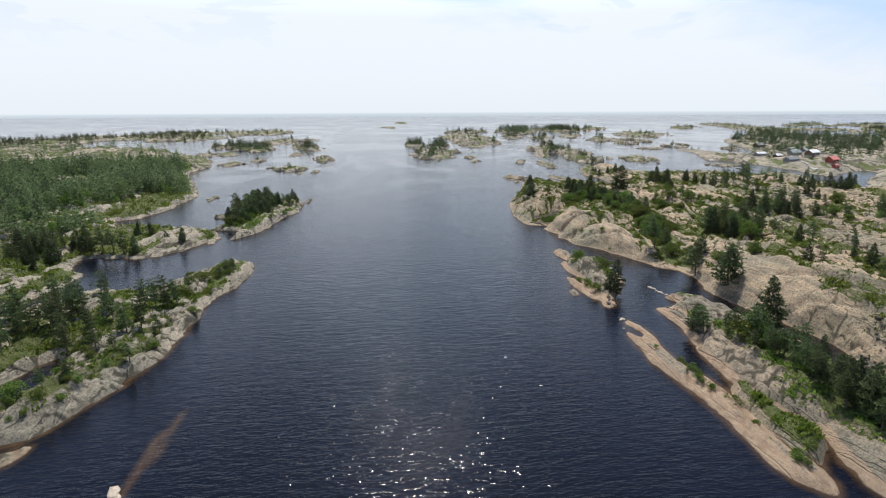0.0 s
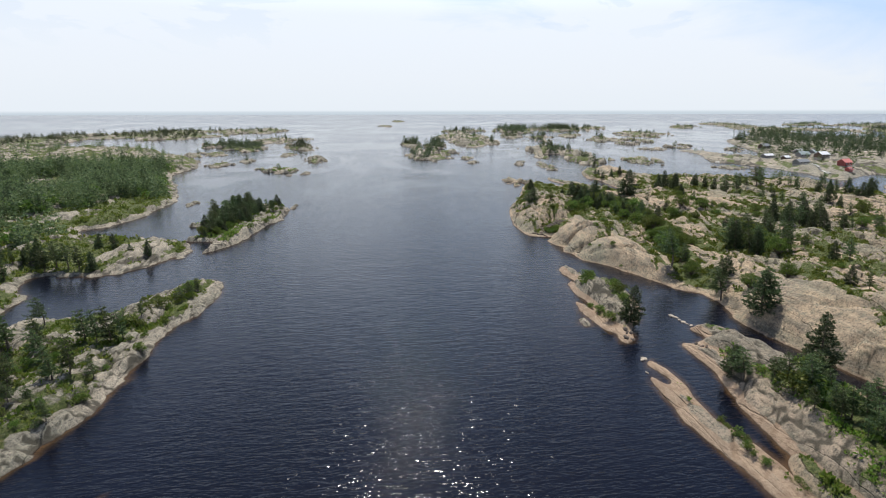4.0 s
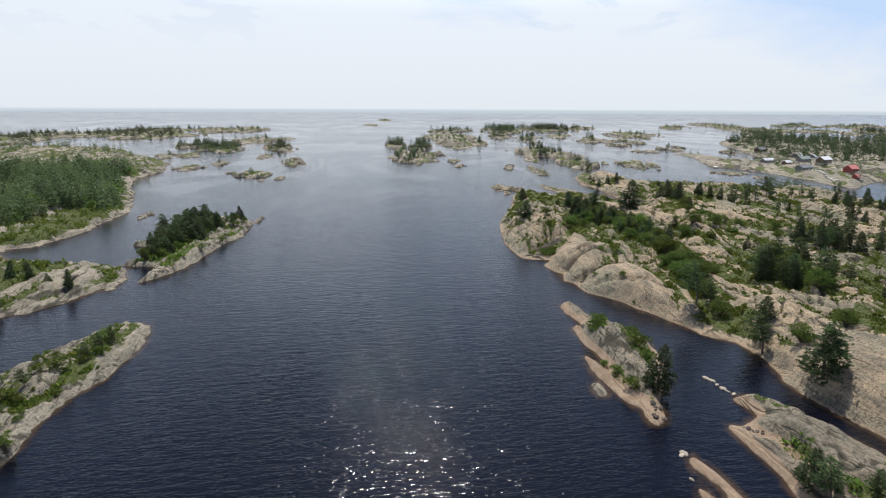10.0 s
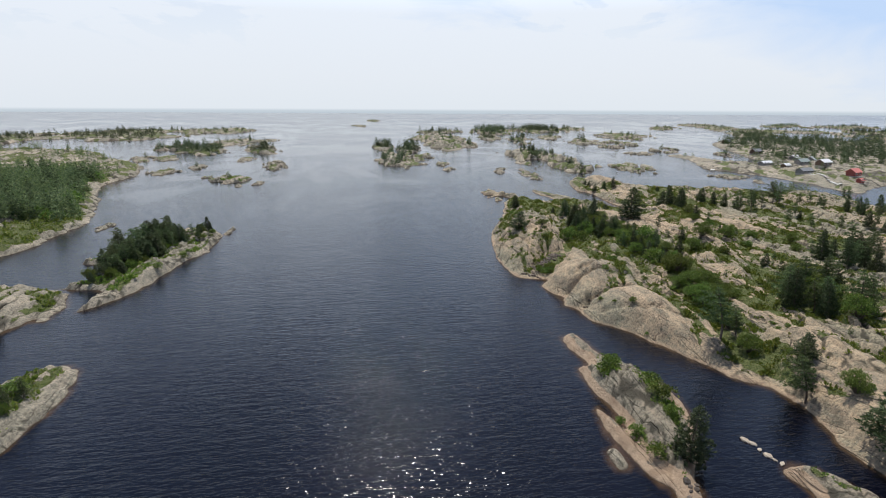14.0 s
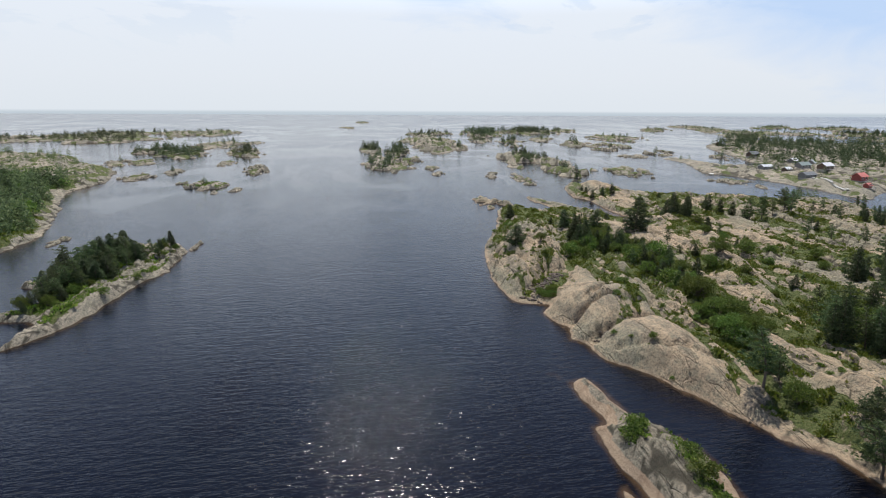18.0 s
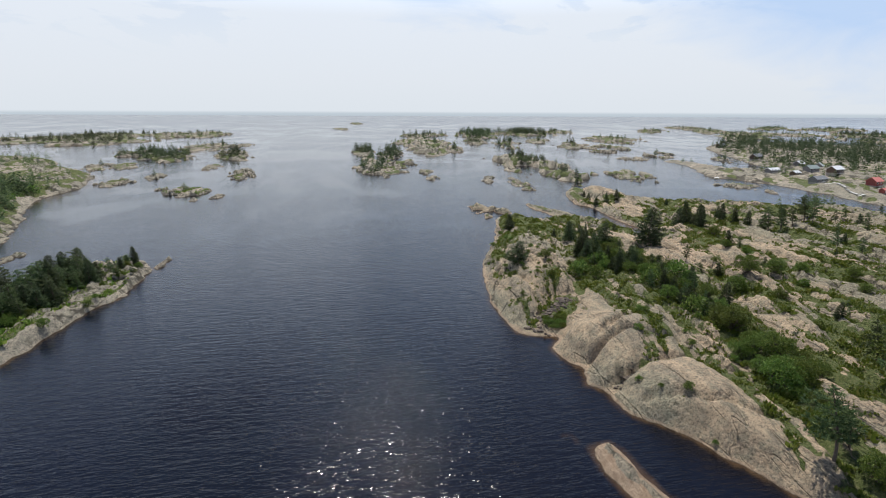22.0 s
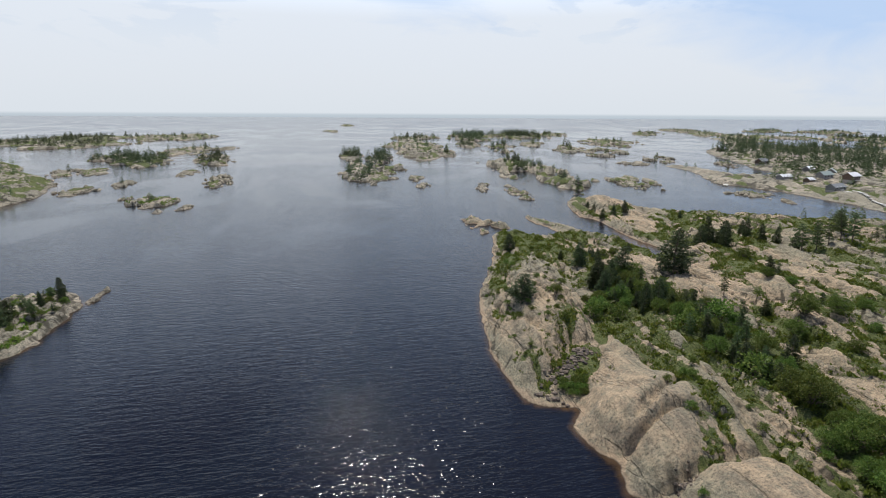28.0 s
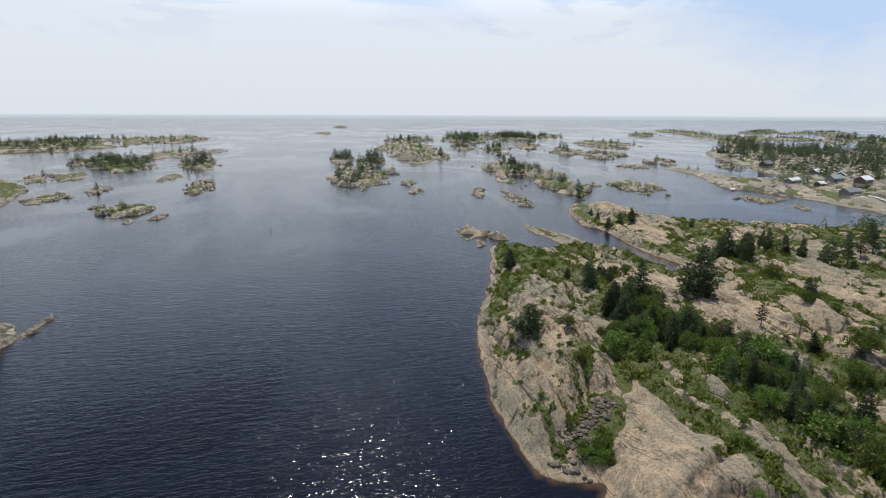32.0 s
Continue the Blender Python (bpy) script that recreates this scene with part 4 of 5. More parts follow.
def plant(kind, x, y, height, land, group="", wide=1.0, label=""):
    z = ground_at(x, y, land)
    if z < 0.15:
        return None
    k = int(rng.integers(len(MODELS[kind])))
    model = MODELS[kind][k][0]
    s = height / NOMINAL[kind]
    w = s * wide * rng.uniform(0.9, 1.15)
    lean = 0 if kind in ("leafy", "bush") else rng.uniform(-3, 3)
    turn = rng.uniform(-40, 40) if kind == "pine" else rng.uniform(0, 360)
    ob = copy_thing(model, pose(x, y, z - 0.05, lean, rng.uniform(-4, 2), turn) @ Matrix.Diagonal((w, w, s, 1)))
    return tagged(ob, label, "", group)


def scatter(land, cx, cy, ru, rv, count, low, high, kinds, group, apart=1.4, floor=0.5, wide=1.0):
    """Plants strewn over an ellipse that lies along the grain of the rock."""
    done = []
    for attempt in range(count * 14):
        if len(done) >= count:
            break
        a, r = rng.uniform(0, 2 * math.pi), math.sqrt(rng.uniform())
        u, v = ru * r * math.cos(a), rv * r * math.sin(a)
        c, s = math.cos(radians(STRIKE)), math.sin(radians(STRIKE))
        x, y = cx + u * c - v * s, cy + u * s + v * c
        if ground_at(x, y, land) < floor or any((x - p) ** 2 + (y - q) ** 2 < apart ** 2 for p, q in done):
            continue
        done.append((x, y))
        plant(kinds[int(rng.integers(len(kinds)))], x, y, rng.uniform(low, high), land, group, wide)


# trees that stand alone on the headland
for x, y, h in [(42.5, 258.8, 4.9), (58.8, 248.8, 3.6), (53.8, 237.5, 5.9), (50, 220, 6.8), (58.8, 226.2, 7.9), (77.5, 253.8, 3), (72.5, 225, 9.9), (45, 120, 4.2), (38.8, 100, 7.5), (88.8, 213.8, 4.1), (73.8, 197.5, 3)]:
    plant("spruce", x, y, h, headland, "trees on the headland", 1.3)
for x, y, h in [(71.2, 206.2, 4.2), (71.2, 200, 3.5), (38.8, 131.2, 8.8), (40, 113.8, 7), (40, 100, 7.2), (110, 176.2, 8.8), (61.2, 142.5, 8), (70, 147.5, 8.8), (72.5, 142.5, 7.6), (71.2, 133.8, 7.1), (66.2, 138.8, 6.9), (76.2, 148.8, 6.9), (42.5, 117.5, 5.6), (43.8, 133.8, 5.6)]:
    plant("pine", x, y, h, headland, "trees on the headland", 1.1)
for x, y, h in [(75, 190, 5.5), (70, 186.2, 4), (42.5, 108.8, 4), (52.5, 111.2, 4), (42.5, 128.8, 4.2), (45, 137.5, 4.5), (48.8, 147.5, 5.2), (52.5, 155, 4.8), (35, 208.8, 2.5)]:
    plant("leafy", x, y, h, headland, "trees on the headland")
for x, y, h in [(106.2, 315, 4.9), (111.2, 315, 5.4), (128.8, 303.8, 2.8), (100, 312.5, 4), (76.2, 278.8, 2.4), (77.5, 275, 1.5), (102.5, 256.2, 7.1), (107.5, 258.8, 8.1), (111.2, 257.5, 8.8), (108.8, 252.5, 7.8), (127.5, 268.8, 4.9), (126.2, 265, 5.8),
                (128.8, 261.2, 5.4), (131.2, 257.5, 5.6), (131.2, 250, 5.6), (103.8, 327.5, 3.8), (107.5, 340, 3.2)]:
    plant("spruce", x, y, h, headland, "trees on the outer ridge")
for x, y, h in [(131.2, 247.5, 9), (135, 246.2, 8.6), (147.5, 250, 9), (145, 243.8, 9), (152.5, 255, 7.5), (138.8, 250, 7), (122.5, 212.5, 5.5), (130, 200, 5.2)]:
    plant("pine", x, y, h, headland, "trees on the outer ridge")
for where, n, low, high, kinds in (([55, 215, 7.5, 15], 46, 1.4, 4.8, ("leafy", "pine", "spruce", "leafy", "spruce")), ([56.2, 187.5, 5.6, 17.5], 40, 1.2, 4.0, ("leafy", "leafy", "bush", "spruce", "pine")), ([51.2, 155, 5, 13.8], 20, 1.6, 4.6, ("leafy", "leafy", "pine")),
                                          ([70, 142.5, 8.8, 12.5], 16, 3.5, 6.5, ("pine", "spruce", "leafy")), ([100, 165, 12.5, 15], 16, 3.5, 6.5, ("pine", "spruce")), ([125, 156.2, 17.5, 27.5], 14, 3.0, 6.0, ("pine", "leafy")),
                                          ([45, 206.2, 5, 8.8], 10, 1.8, 3.2, ("leafy", "bush")), ([87.5, 200, 17.5, 42.5], 16, 1.6, 3.4, ("spruce", "pine", "leafy")), ([147.5, 225, 20, 32.5], 16, 2.5, 5.5, ("pine", "spruce")),
                                          ([75, 106.2, 15, 27.5], 14, 2.0, 4.2, ("pine", "spruce")), ([62.5, 245, 10, 12.5], 9, 1.6, 3.4, ("spruce", "leafy")), ([175, 237.5, 15, 22.5], 12, 3, 6, ("pine", "spruce"))):
    scatter(headland, *where, n, low * 1.2, high * 1.2, kinds, "trees on the headland", 1.8)
scatter(headland, *[41.2, 150, 15, 32.5], 26, 0.7, 1.5, ("bush",), "bushes on the headland", 1.2)
scatter(headland, *[27.5, 207.5, 5.6, 21.2], 34, 0.5, 1.3, ("bush", "bush", "small"), "bushes on the headland", 1.1)
scatter(headland, *[37.5, 231.2, 11.2, 42.5], 30, 0.7, 1.6, ("bush",), "bushes on the headland", 1.2)
scatter(headland, *[27, 182, 2.6, 2.0], 11, 0.9, 1.8, ("bush",), "bushes in the gully", 1.0)
scatter(headland, *[75, 175, 27.5, 62.5], 40, 0.8, 1.8, ("bush", "small"), "bushes on the headland", 2.0)
plant("spruce", 28.3, 209.9, 5.2, headland, "trees on the headland", 1.75, "broad dark spruce bush on the bare cliff top")
# the long slab islands and the pine islet
for x, y, h in [(19.8, 78.1, 5.1), (23, 70, 6.5), (22.5, 73.1, 5), (26.2, 72.5, 5.2), (25, 68.8, 5), (21.9, 65, 4), (23.1, 63.8, 4.2), (24.1, 61.2, 4.2), (22.5, 55.6, 3.8), (21.9, 51.2, 4.5), (23.1, 48.8, 6), (23.1, 59.4, 4.5), (25.6, 56.2, 3.8), (21.9, 46.2, 4)]:
    plant("pine", x, y, h, slab_wood, "trees on the slab island", 1.2)
for x, y, h in [(33, 79.5, 9.2), (19.8, 80.8, 4.6)]:
    plant("spruce", x, y, h, slab_wood, "trees on the slab island", 1.1)
scatter(slab_wood, *[25.0, 55.5, 3.6, 13.0], 22, 3.0, 6.0, ("pine", "spruce", "pine", "spruce"), "trees on the slab island", 1.3)
scatter(slab_wood, *[23.1, 70, 2.5, 11.2], 12, 2.0, 4.4, ("pine", "pine", "bush"), "trees on the slab island", 1.0)
scatter(slab_outer, *[11.5, 70, 0.8, 10], 8, 0.7, 1.3, ("bush",), "bushes on the reef", 0.9, 0.35)
scatter(slab_outer, *[11.2, 51.2, 0.8, 8.8], 7, 0.6, 1.1, ("bush",), "bushes on the reef", 0.9, 0.35)
plant("spruce", *[15.5, 103.8, 7.0], pine_islet, "", 1.0, "single dark wind-worn pine on a bare rock islet")
for x, y, h in [(15.2, 124.4, 2.8), (16, 125.4, 2.2), (12, 105, 2), (11.8, 110, 1.6), (11.5, 113.1, 1.4), (18.2, 115, 2.5), (19, 118.8, 2), (17.2, 110.6, 2.2)]:
    plant("bush", x, y, h, pine_islet, "bushes on the pine islet")
# the long island on the other side
for x, y, h in [(-78.8, 106.2, 5.5), (-76.2, 104.4, 5.5), (-74.1, 104.4, 6.5), (-72.9, 106.2, 5.2), (-76.2, 90.6, 5), (-73.8, 90.6, 5.5), (-71.5, 91.9, 3.2), (-90, 95, 6), (-87.5, 93.1, 7), (-90, 102.5, 6.5), (-87.5, 101.2, 6), (-95, 95, 5), (-92.5, 93.8, 5.2), (-97.5, 100, 6.2), (-100, 95, 5.8), (-93.8, 105, 5.8)]:
    plant("pine", x, y, h, west_ridge, "wind-bent pines on the long island", 1.05)
for x, y, h in [(-68.1, 128.8, 3.2), (-69.4, 126.2, 3), (-67.8, 131.9, 2.8), (-71.9, 122.5, 2.2), (-73.5, 116.2, 2.5), (-74.4, 112.5, 2.2), (-71.9, 80, 3), (-78.1, 83.8, 2.8), (-78.8, 70, 2.8), (-81.2, 68.1, 2.2), (-92.5, 87.5, 3), (-75, 83.1, 2.5), (-77.5, 73.8, 2.5), (-70, 133.8, 2.2)]:
    plant("pine" if h > 1.9 * 1.25 else "bush", x, y, h, west_ridge, "bushes on the long island", 1.3)
scatter(west_ridge, *[-75.6, 97.5, 7.5, 37.5], 90, 0.6, 1.6, ("bush", "bush", "bush", "small"), "bushes on the long island", 1.2)
scatter(west_ridge, *[-90, 95, 11.2, 20], 26, 3, 5.5, ("pine",), "wind-bent pines on the long island", 2.0)
# the near edge of the wooded island
for x, y, h in [(-89.3, 166.4, 4.2), (-99.5, 171.2, 4.4), (-103.7, 171.8, 4.6), (-98.8, 155.5, 4.6), (-101.5, 155.2, 6.2), (-104.5, 156.4, 6.4), (-107.5, 157.3, 6.8), (-110, 156.6, 5.6), (-113.8, 147.5, 6), (-117.4, 150.8, 7), (-121.2, 151.2, 7.0), (-118.8, 138.8, 6.6), (-112, 160, 5.8), (-94.5, 168.5, 2.2)]:
    plant("spruce" if h < 5 else "pine", x, y, h, forest_land, "pines on the shore of the wooded island", 1.1)
scatter(forest_land, *[-119, 150, 9, 14], 16, 3.5, 6.5, ("pine", "spruce"), "pines on the shore of the wooded island", 2.2)
scatter(grove_islet, *[-78.1, 215, 7.2, 22.5], 62, 2.6, 6.8, ("pine", "spruce", "spruce", "pine"), "pine grove on the islet", 1.8, 0.6, 1.4)
scatter(grove_islet, *[-72.5, 215, 8.8, 27.5], 26, 0.8, 2.0, ("bush",), "bushes round the grove", 1.3, 0.5)
scatter(grove_islet, *[-67.5, 237.5, 3.1, 8.8], 7, 2.0, 4.2, ("pine", "spruce"), "pine grove on the islet", 1.5)
scatter(grove_islet, *[-68.8, 235, 4.4, 12.5], 22, 0.9, 2.4, ("bush", "small", "bush", "leafy"), "bushes round the grove", 1.3, 0.45)
scatter(grove_islet, *[-78.8, 195, 3.8, 11.2], 12, 1.5, 4.0, ("leafy", "spruce"), "pine grove on the islet", 1.5)


def woods(land, count, low, high, clear, label, keep=None, needles=None, models="far", wide=1.2):
    """A far wood: many small trees joined into one object."""
    pieces, line = [], land.line
    x0, y0, x1, y1 = line[:, 0].min(), line[:, 1].min(), line[:, 0].max(), line[:, 1].max()
    tries = count * 12
    xs, ys = rng.uniform(x0, x1, tries), rng.uniform(y0, y1, tries)
    ok = (land.look_up(land.s, xs, ys) > clear + 1.5 * layered(xs / 9, ys / 9, 8, 2)) & (land.look_up(land.z, xs, ys) > 0.4)
    if keep is not None:
        ok &= keep(xs, ys)
    xs, ys = xs[ok][:count], ys[ok][:count]
    zs = land.look_up(land.z, xs, ys)
    for x, y, z in zip(xs, ys, zs):
        v, f = MODELS[models][int(rng.integers(len(MODELS[models])))][1]
        h = (low + (high - low) * rng.uniform() ** 1.3) / NOMINAL[models]
        a = rng.uniform(0, 6.28)
        c, s = math.cos(a) * h * wide, math.sin(a) * h * wide
        pieces.append((np.stack([x + v[:, 0] * c - v[:, 1] * s, y + v[:, 0] * s + v[:, 1] * c, z + v[:, 2] * h - 0.05], 1), f))
    if pieces:
        me = mesh_of("woods", *gathered(pieces), [needles or HAZED_NEEDLES])
        tagged(new("woods", me), label, "woods", kind="stuff")


def in_forest(x, y):
    return (y > 172) & ((y > 200) | (x < -122)) & (y < 400) & (x > -0.9 * y - 60) & (layered(x / 26, y / 40, 31, 3) > -0.85) & (forest_land.look_up(forest_land.s, x, y) > np.where((y > 200) & (y < 264), 22, 4)) & (np.hypot((x + 135) / 14, (y - 189) / 9) > 1)


woods(forest_land, 3000, 3.6, 9.0, 5.0, "dense dark green pine forest on low rock", in_forest, HAZED_NEEDLES, "far", 1.2)
woods(forest_land, 900, 4.4, 9.8, 5.0, "dark pointed spruces in the forest", in_forest, SPRUCE, "far", 1.0)
woods(forest_land, 420, 2.2, 5.0, 3.5, "bright broad-leaved bushes in the forest", in_forest, LEAVES, "far_bush", 1.1)
woods(forest_land, 170, 3.6, 7.0, 5.0, "dense dark green pine forest on low rock", lambda x, y: (y < 176) & (x < -124))
woods(forest_land, 260, 3.5, 7.0, 5.0, "pine wood at the far end of the island", lambda x, y: (y >= 400) & (layered(x / 45, y / 45, 3, 2) > 0.0))
# woods and single trees on the far islets: index of the islet, trees, least and greatest height
for k, count, low, high in ((6, 26, 4.3, 8.2), (9, 90, 4.3, 8.2), (10, 16, 3.6, 6.8), (12, 60, 3.6, 6.8), (13, 500, 4.3, 8.2), (19, 26, 5.0, 9.0), (20, 34, 3.6, 6.8), (22, 34, 5.0, 9.0), (23, 46, 2.9, 6.0), (24, 40, 4.3, 9.0),
                            (26, 110, 5.8, 10.5), (27, 22, 3.6, 7.5), (28, 150, 5.8, 10.5), (29, 20, 3.6, 6.8), (30, 40, 4.3, 7.5), (42, 24, 3.6, 6.8), (43, 22, 3.6, 6.8), (48, 50, 3.6, 6.8),
                            (49, 50, 3.6, 6.8), (50, 70, 4.3, 7.5), (51, 130, 5.0, 9.0), (52, 60, 4.3, 7.5), (53, 70, 4.3, 7.5), (54, 90, 5.0, 9.0), (55, 40, 3.6, 6.8), (56, 24, 2.5, 4.5)):
    if k < len(far_lands):
        woods(far_lands[k], count, low, high, 2.5, "dark pine wood on a rock islet", needles=SPRUCE, wide=1.4)
for k, spots in ((3, [(-87.5, 397.5, 4.2), (-86.2, 398.8, 3), (-95, 402.5, 2.8)]), (7, [(-70, 465, 2.5), (-68.8, 481.2, 2.5)]), (15, [(-177.5, 550, 5), (-175, 545, 3.8)]), (16, [(-167.5, 490, 3.1)]), (17, [(-121.2, 472.5, 3.8)]), (25, [(125, 700, 7.5), (126.2, 707.5, 8.8), (123.8, 690, 5)]),
                 (31, [(281.2, 850, 8.8), (287.5, 862.5, 10), (277.5, 843.8, 7.5), (292.5, 875, 6.2)]), (39, [(300, 675, 6.2), (290, 662.5, 7.5), (306.2, 693.8, 6.2)]), (41, [(300, 587.5, 6.2), (315, 600, 5)]), (44, [(281.2, 750, 8.8), (287.5, 762.5, 10), (297.5, 775, 7.5), (277.5, 725, 8.8)]),
                 (38, [(172.5, 402.5, 3), (173.8, 395, 2)]), (47, [(327.5, 525, 5), (323.8, 520, 6.2)])):
    for x, y, h in spots:
        if k < len(far_lands):
            plant("small", x, y, h, far_lands[k], "trees on the far islets", 1.3)
hill = far_lands[32]
for x, y, h in [(128.8, 500, 5), (140, 506.2, 6.2), (145, 518.8, 5), (150, 550, 6.2), (152.5, 565, 6.2), (137.5, 475, 4.5), (135, 431.2, 5.6), (133.8, 422.5, 6.2), (140, 437.5, 5.6), (126.2, 412.5, 5), (147.5, 440, 5.2), (132.5, 402.5, 6.8), (151.2, 465, 4.5), (155, 490, 5), (141.2, 531.2, 5.8), (147.5, 452.5, 4.2), (123.8, 425, 5.8), (130, 493.8, 3.8)]:
    plant("small", x, y, h, hill, "trees on the rock hill", 1.3)
scatter(hill, *[145, 525, 11.2, 56.2], 60, 2.5, 5.5, ("small",), "trees on the rock hill", 1.6)
woods(cottage_land, 900, 5, 11, 7.0, "dense pine wood behind the cottages", lambda x, y: ((y - 375 > 0.25 * (x - 287.5)) & (x > 327.5) | (x > 356.2)) & (y < 1.9 * x) & (layered(x / 40, y / 40, 12, 2) > -0.45), SPRUCE)
woods(cottage_land, 150, 2.5, 7, 4.0, "scattered pines among the cottages", lambda x, y: (x < 356.2) & (x > 268.8) & (y > 281.2))
woods(far_lands[-1], 16, 4, 7, 2.0, "pines on a low rock beside the channel")


# ---- low plants ----
def heath(land, per_metre, size, label, keep=None):
    """Grass, juniper and blueberry in the hollows of the rock, as many small leaves."""
    i, j = np.nonzero((land.green > 0.3) & (land.z > 0.3))
    if keep is not None:
        ok = keep(land.x0 + i * land.cell, land.y0 + j * land.cell)
        i, j = i[ok], j[ok]
    share = per_metre * land.cell ** 2
    times = (rng.uniform(size=len(i)) + share * land.green[i, j]).astype(int)
    i, j = np.repeat(i, times), np.repeat(j, times)
    x = land.x0 + (i + rng.uniform(-0.5, 0.5, len(i))) * land.cell
    y = land.y0 + (j + rng.uniform(-0.5, 0.5, len(j))) * land.cell
    p = np.stack([x, y, land.look_up(land.z, x, y) - 0.03], 1)
    clump = layered(x / 1.7, y / 1.7, 77, 3)
    dense = clump + rng.uniform(-0.35, 0.35, len(x)) > -0.12
    p, x, y, clump = p[dense], x[dense], y[dense], clump[dense]
    s = size * np.clip(0.7 + 1.1 * clump, 0.35, 2.0)
    v, f = blades(p, np.array([0, 0, 1.0]) + np.zeros_like(p), s, 4, 0.26, 0.75)
    tagged(new("heath", mesh_of("heath", v, f, [HEATH])), label, "heath", kind="stuff")


heath(headland, 7.0, 0.46, "green heath, juniper and grass in rock hollows", lambda x, y: (y > 60) & (x < 0.75 * y + 25) & (y < 330))
heath(slab_wood, 9.0, 0.42, "sedge and juniper along the slab island")
heath(slab_outer, 10.0, 0.36, "low green plants in cracks of the reef")
heath(marsh, 12.0, 0.5, "bright green marsh sedge")
heath(pine_islet, 10.0, 0.4, "low green plants in cracks of the islet")
heath(west_ridge, 7.0, 0.45, "grass and low juniper on rough rock")
heath(forest_land, 2.6, 0.65, "undergrowth along the wooded shore", lambda x, y: (y < 300) & (x > -190))
heath(grove_islet, 5.0, 0.55, "grass and juniper under the grove")
heath(marker_rock, 4.0, 0.5, "grass on the low islet")
heath(far_lands[3], 3.0, 0.6, "grass on the small islet")

# ---- loose rocks ----
def boulder_mesh(seed, mat=None):
    bm = bmesh.new()
    bmesh.ops.create_icosphere(bm, subdivisions=1, radius=0.5)
    r = random.Random(seed)
    stretch = Vector((r.uniform(0.8, 1.3), r.uniform(0.7, 1.1), r.uniform(0.5, 0.8)))
    for v in bm.verts:
        v.co *= r.uniform(0.78, 1.12)
        v.co = Vector(a * b for a, b in zip(v.co, stretch))
    me = bpy.data.meshes.new("boulder")
    bm.to_mesh(me)
    bm.free()
    me.materials.append(mat or BOULDER)
    return me


def boulder_material():
    m, t, p, g = material("loose_rock")
    own = node(t, "ShaderNodeObjectInfo").outputs["Random"]
    n = noise_of(t, g.outputs["Position"], 2.5, 5, 0.65)
    tone = ramp(t, own, [(0.0, (0.045, 0.034, 0.026)), (0.5, (0.10, 0.074, 0.055)), (1.0, (0.24, 0.18, 0.135))])
    t.links.new(blend(t, ramp(t, n, [(0.4, 0.0), (0.65, 0.7)]), tone, (0.10, 0.09, 0.08)), p.inputs["Base Color"])
    p.inputs["Roughness"].default_value = 0.9
    return m


BOULDER = boulder_material()
BOULDERS = [boulder_mesh(k) for k in range(7)]
SLABS = [boulder_mesh(20 + k, plain("bleached_rock", (0.42, 0.35, 0.27), 0.35, 1.5)) for k in range(3)]


def strew(land, ax, ay, bx, by, width, count, low, high, group, label):
    for k in range(count):
        q, off = rng.uniform(), rng.normal() * width * 0.5
        length = math.hypot(bx - ax, by - ay)
        x, y = ax + (bx - ax) * q - (by - ay) / length * off, ay + (by - ay) * q + (bx - ax) / length * off
        s = rng.uniform(low, high)
        z = max(ground_at(x, y, land), -0.1)
        ob = new("boulder", BOULDERS[k % 7])
        ob.matrix_world = pose(x, y, z + 0.12 * s, rng.uniform(-20, 20), rng.uniform(-20, 20), rng.uniform(0, 360)) @ Matrix.Scale(s, 4)
        tagged(ob, label, "boulder", group)


strew(headland, *[22.4, 182.6, 33.6, 192.2, 2.2], 150, 0.3, 1.0, "rubble in the gully", "dark broken boulder in a rock gully")
strew(headland, *[40.6, 68.1, 45, 62.5, 5], 60, 0.4, 0.9, "rubble on the channel shore", "brown broken stone on the shore")
strew(headland, *[25.4, 156.2, 30.5, 158.6, 1.5], 36, 0.25, 0.65, "rubble in the crack", "dark broken stone in a rock crack")
strew(pine_islet, *[13, 100.6, 12.2, 96.9, 1], 12, 0.4, 1.0, "stones at the islet's foot", "grey block of broken rock")
strew(slab_wood, *[21.2, 93.1, 23.2, 91.2, 0.6], 10, 0.35, 0.8, "stones on the slab", "pale broken stone on a slab")
strew(headland, *[20.6, 182.5, 24.1, 178.2, 0.6], 10, 0.5, 1.2, "rubble in the gully", "dark broken boulder in a rock gully")


def wash_stones(*row):
    for k, (x, y, s) in enumerate(row):
        ob = new("boulder", SLABS[k % 3])
        ob.matrix_world = pose(x, y, 0.05, 0, 0, 8 + 13 * (k % 3)) @ Matrix.Diagonal(((0.75 + 0.3 * (k % 2)) * s, (1.9 - 0.4 * (k % 3)) * s, 0.75 * s, 1))
        tagged(ob, "wave-washed stone standing in shallow water", "boulder", "stones awash")


wash_stones(*[(25.6, 107.4, 1), (26, 106.5, 0.9), (25.9, 105.2, 0.8), (26.1, 104, 0.8), (26.2, 103, 0.6), (26.5, 102.2, 0.8), (-62.5, 50.2, 1.5), (-61.8, 49.2, 1.1), (10.5, 89.5, 0.9), (11.1, 89.9, 0.8), (9.1, 85.2, 0.6), (46.2, 327.5, 1.1), (44.8, 315, 1)])

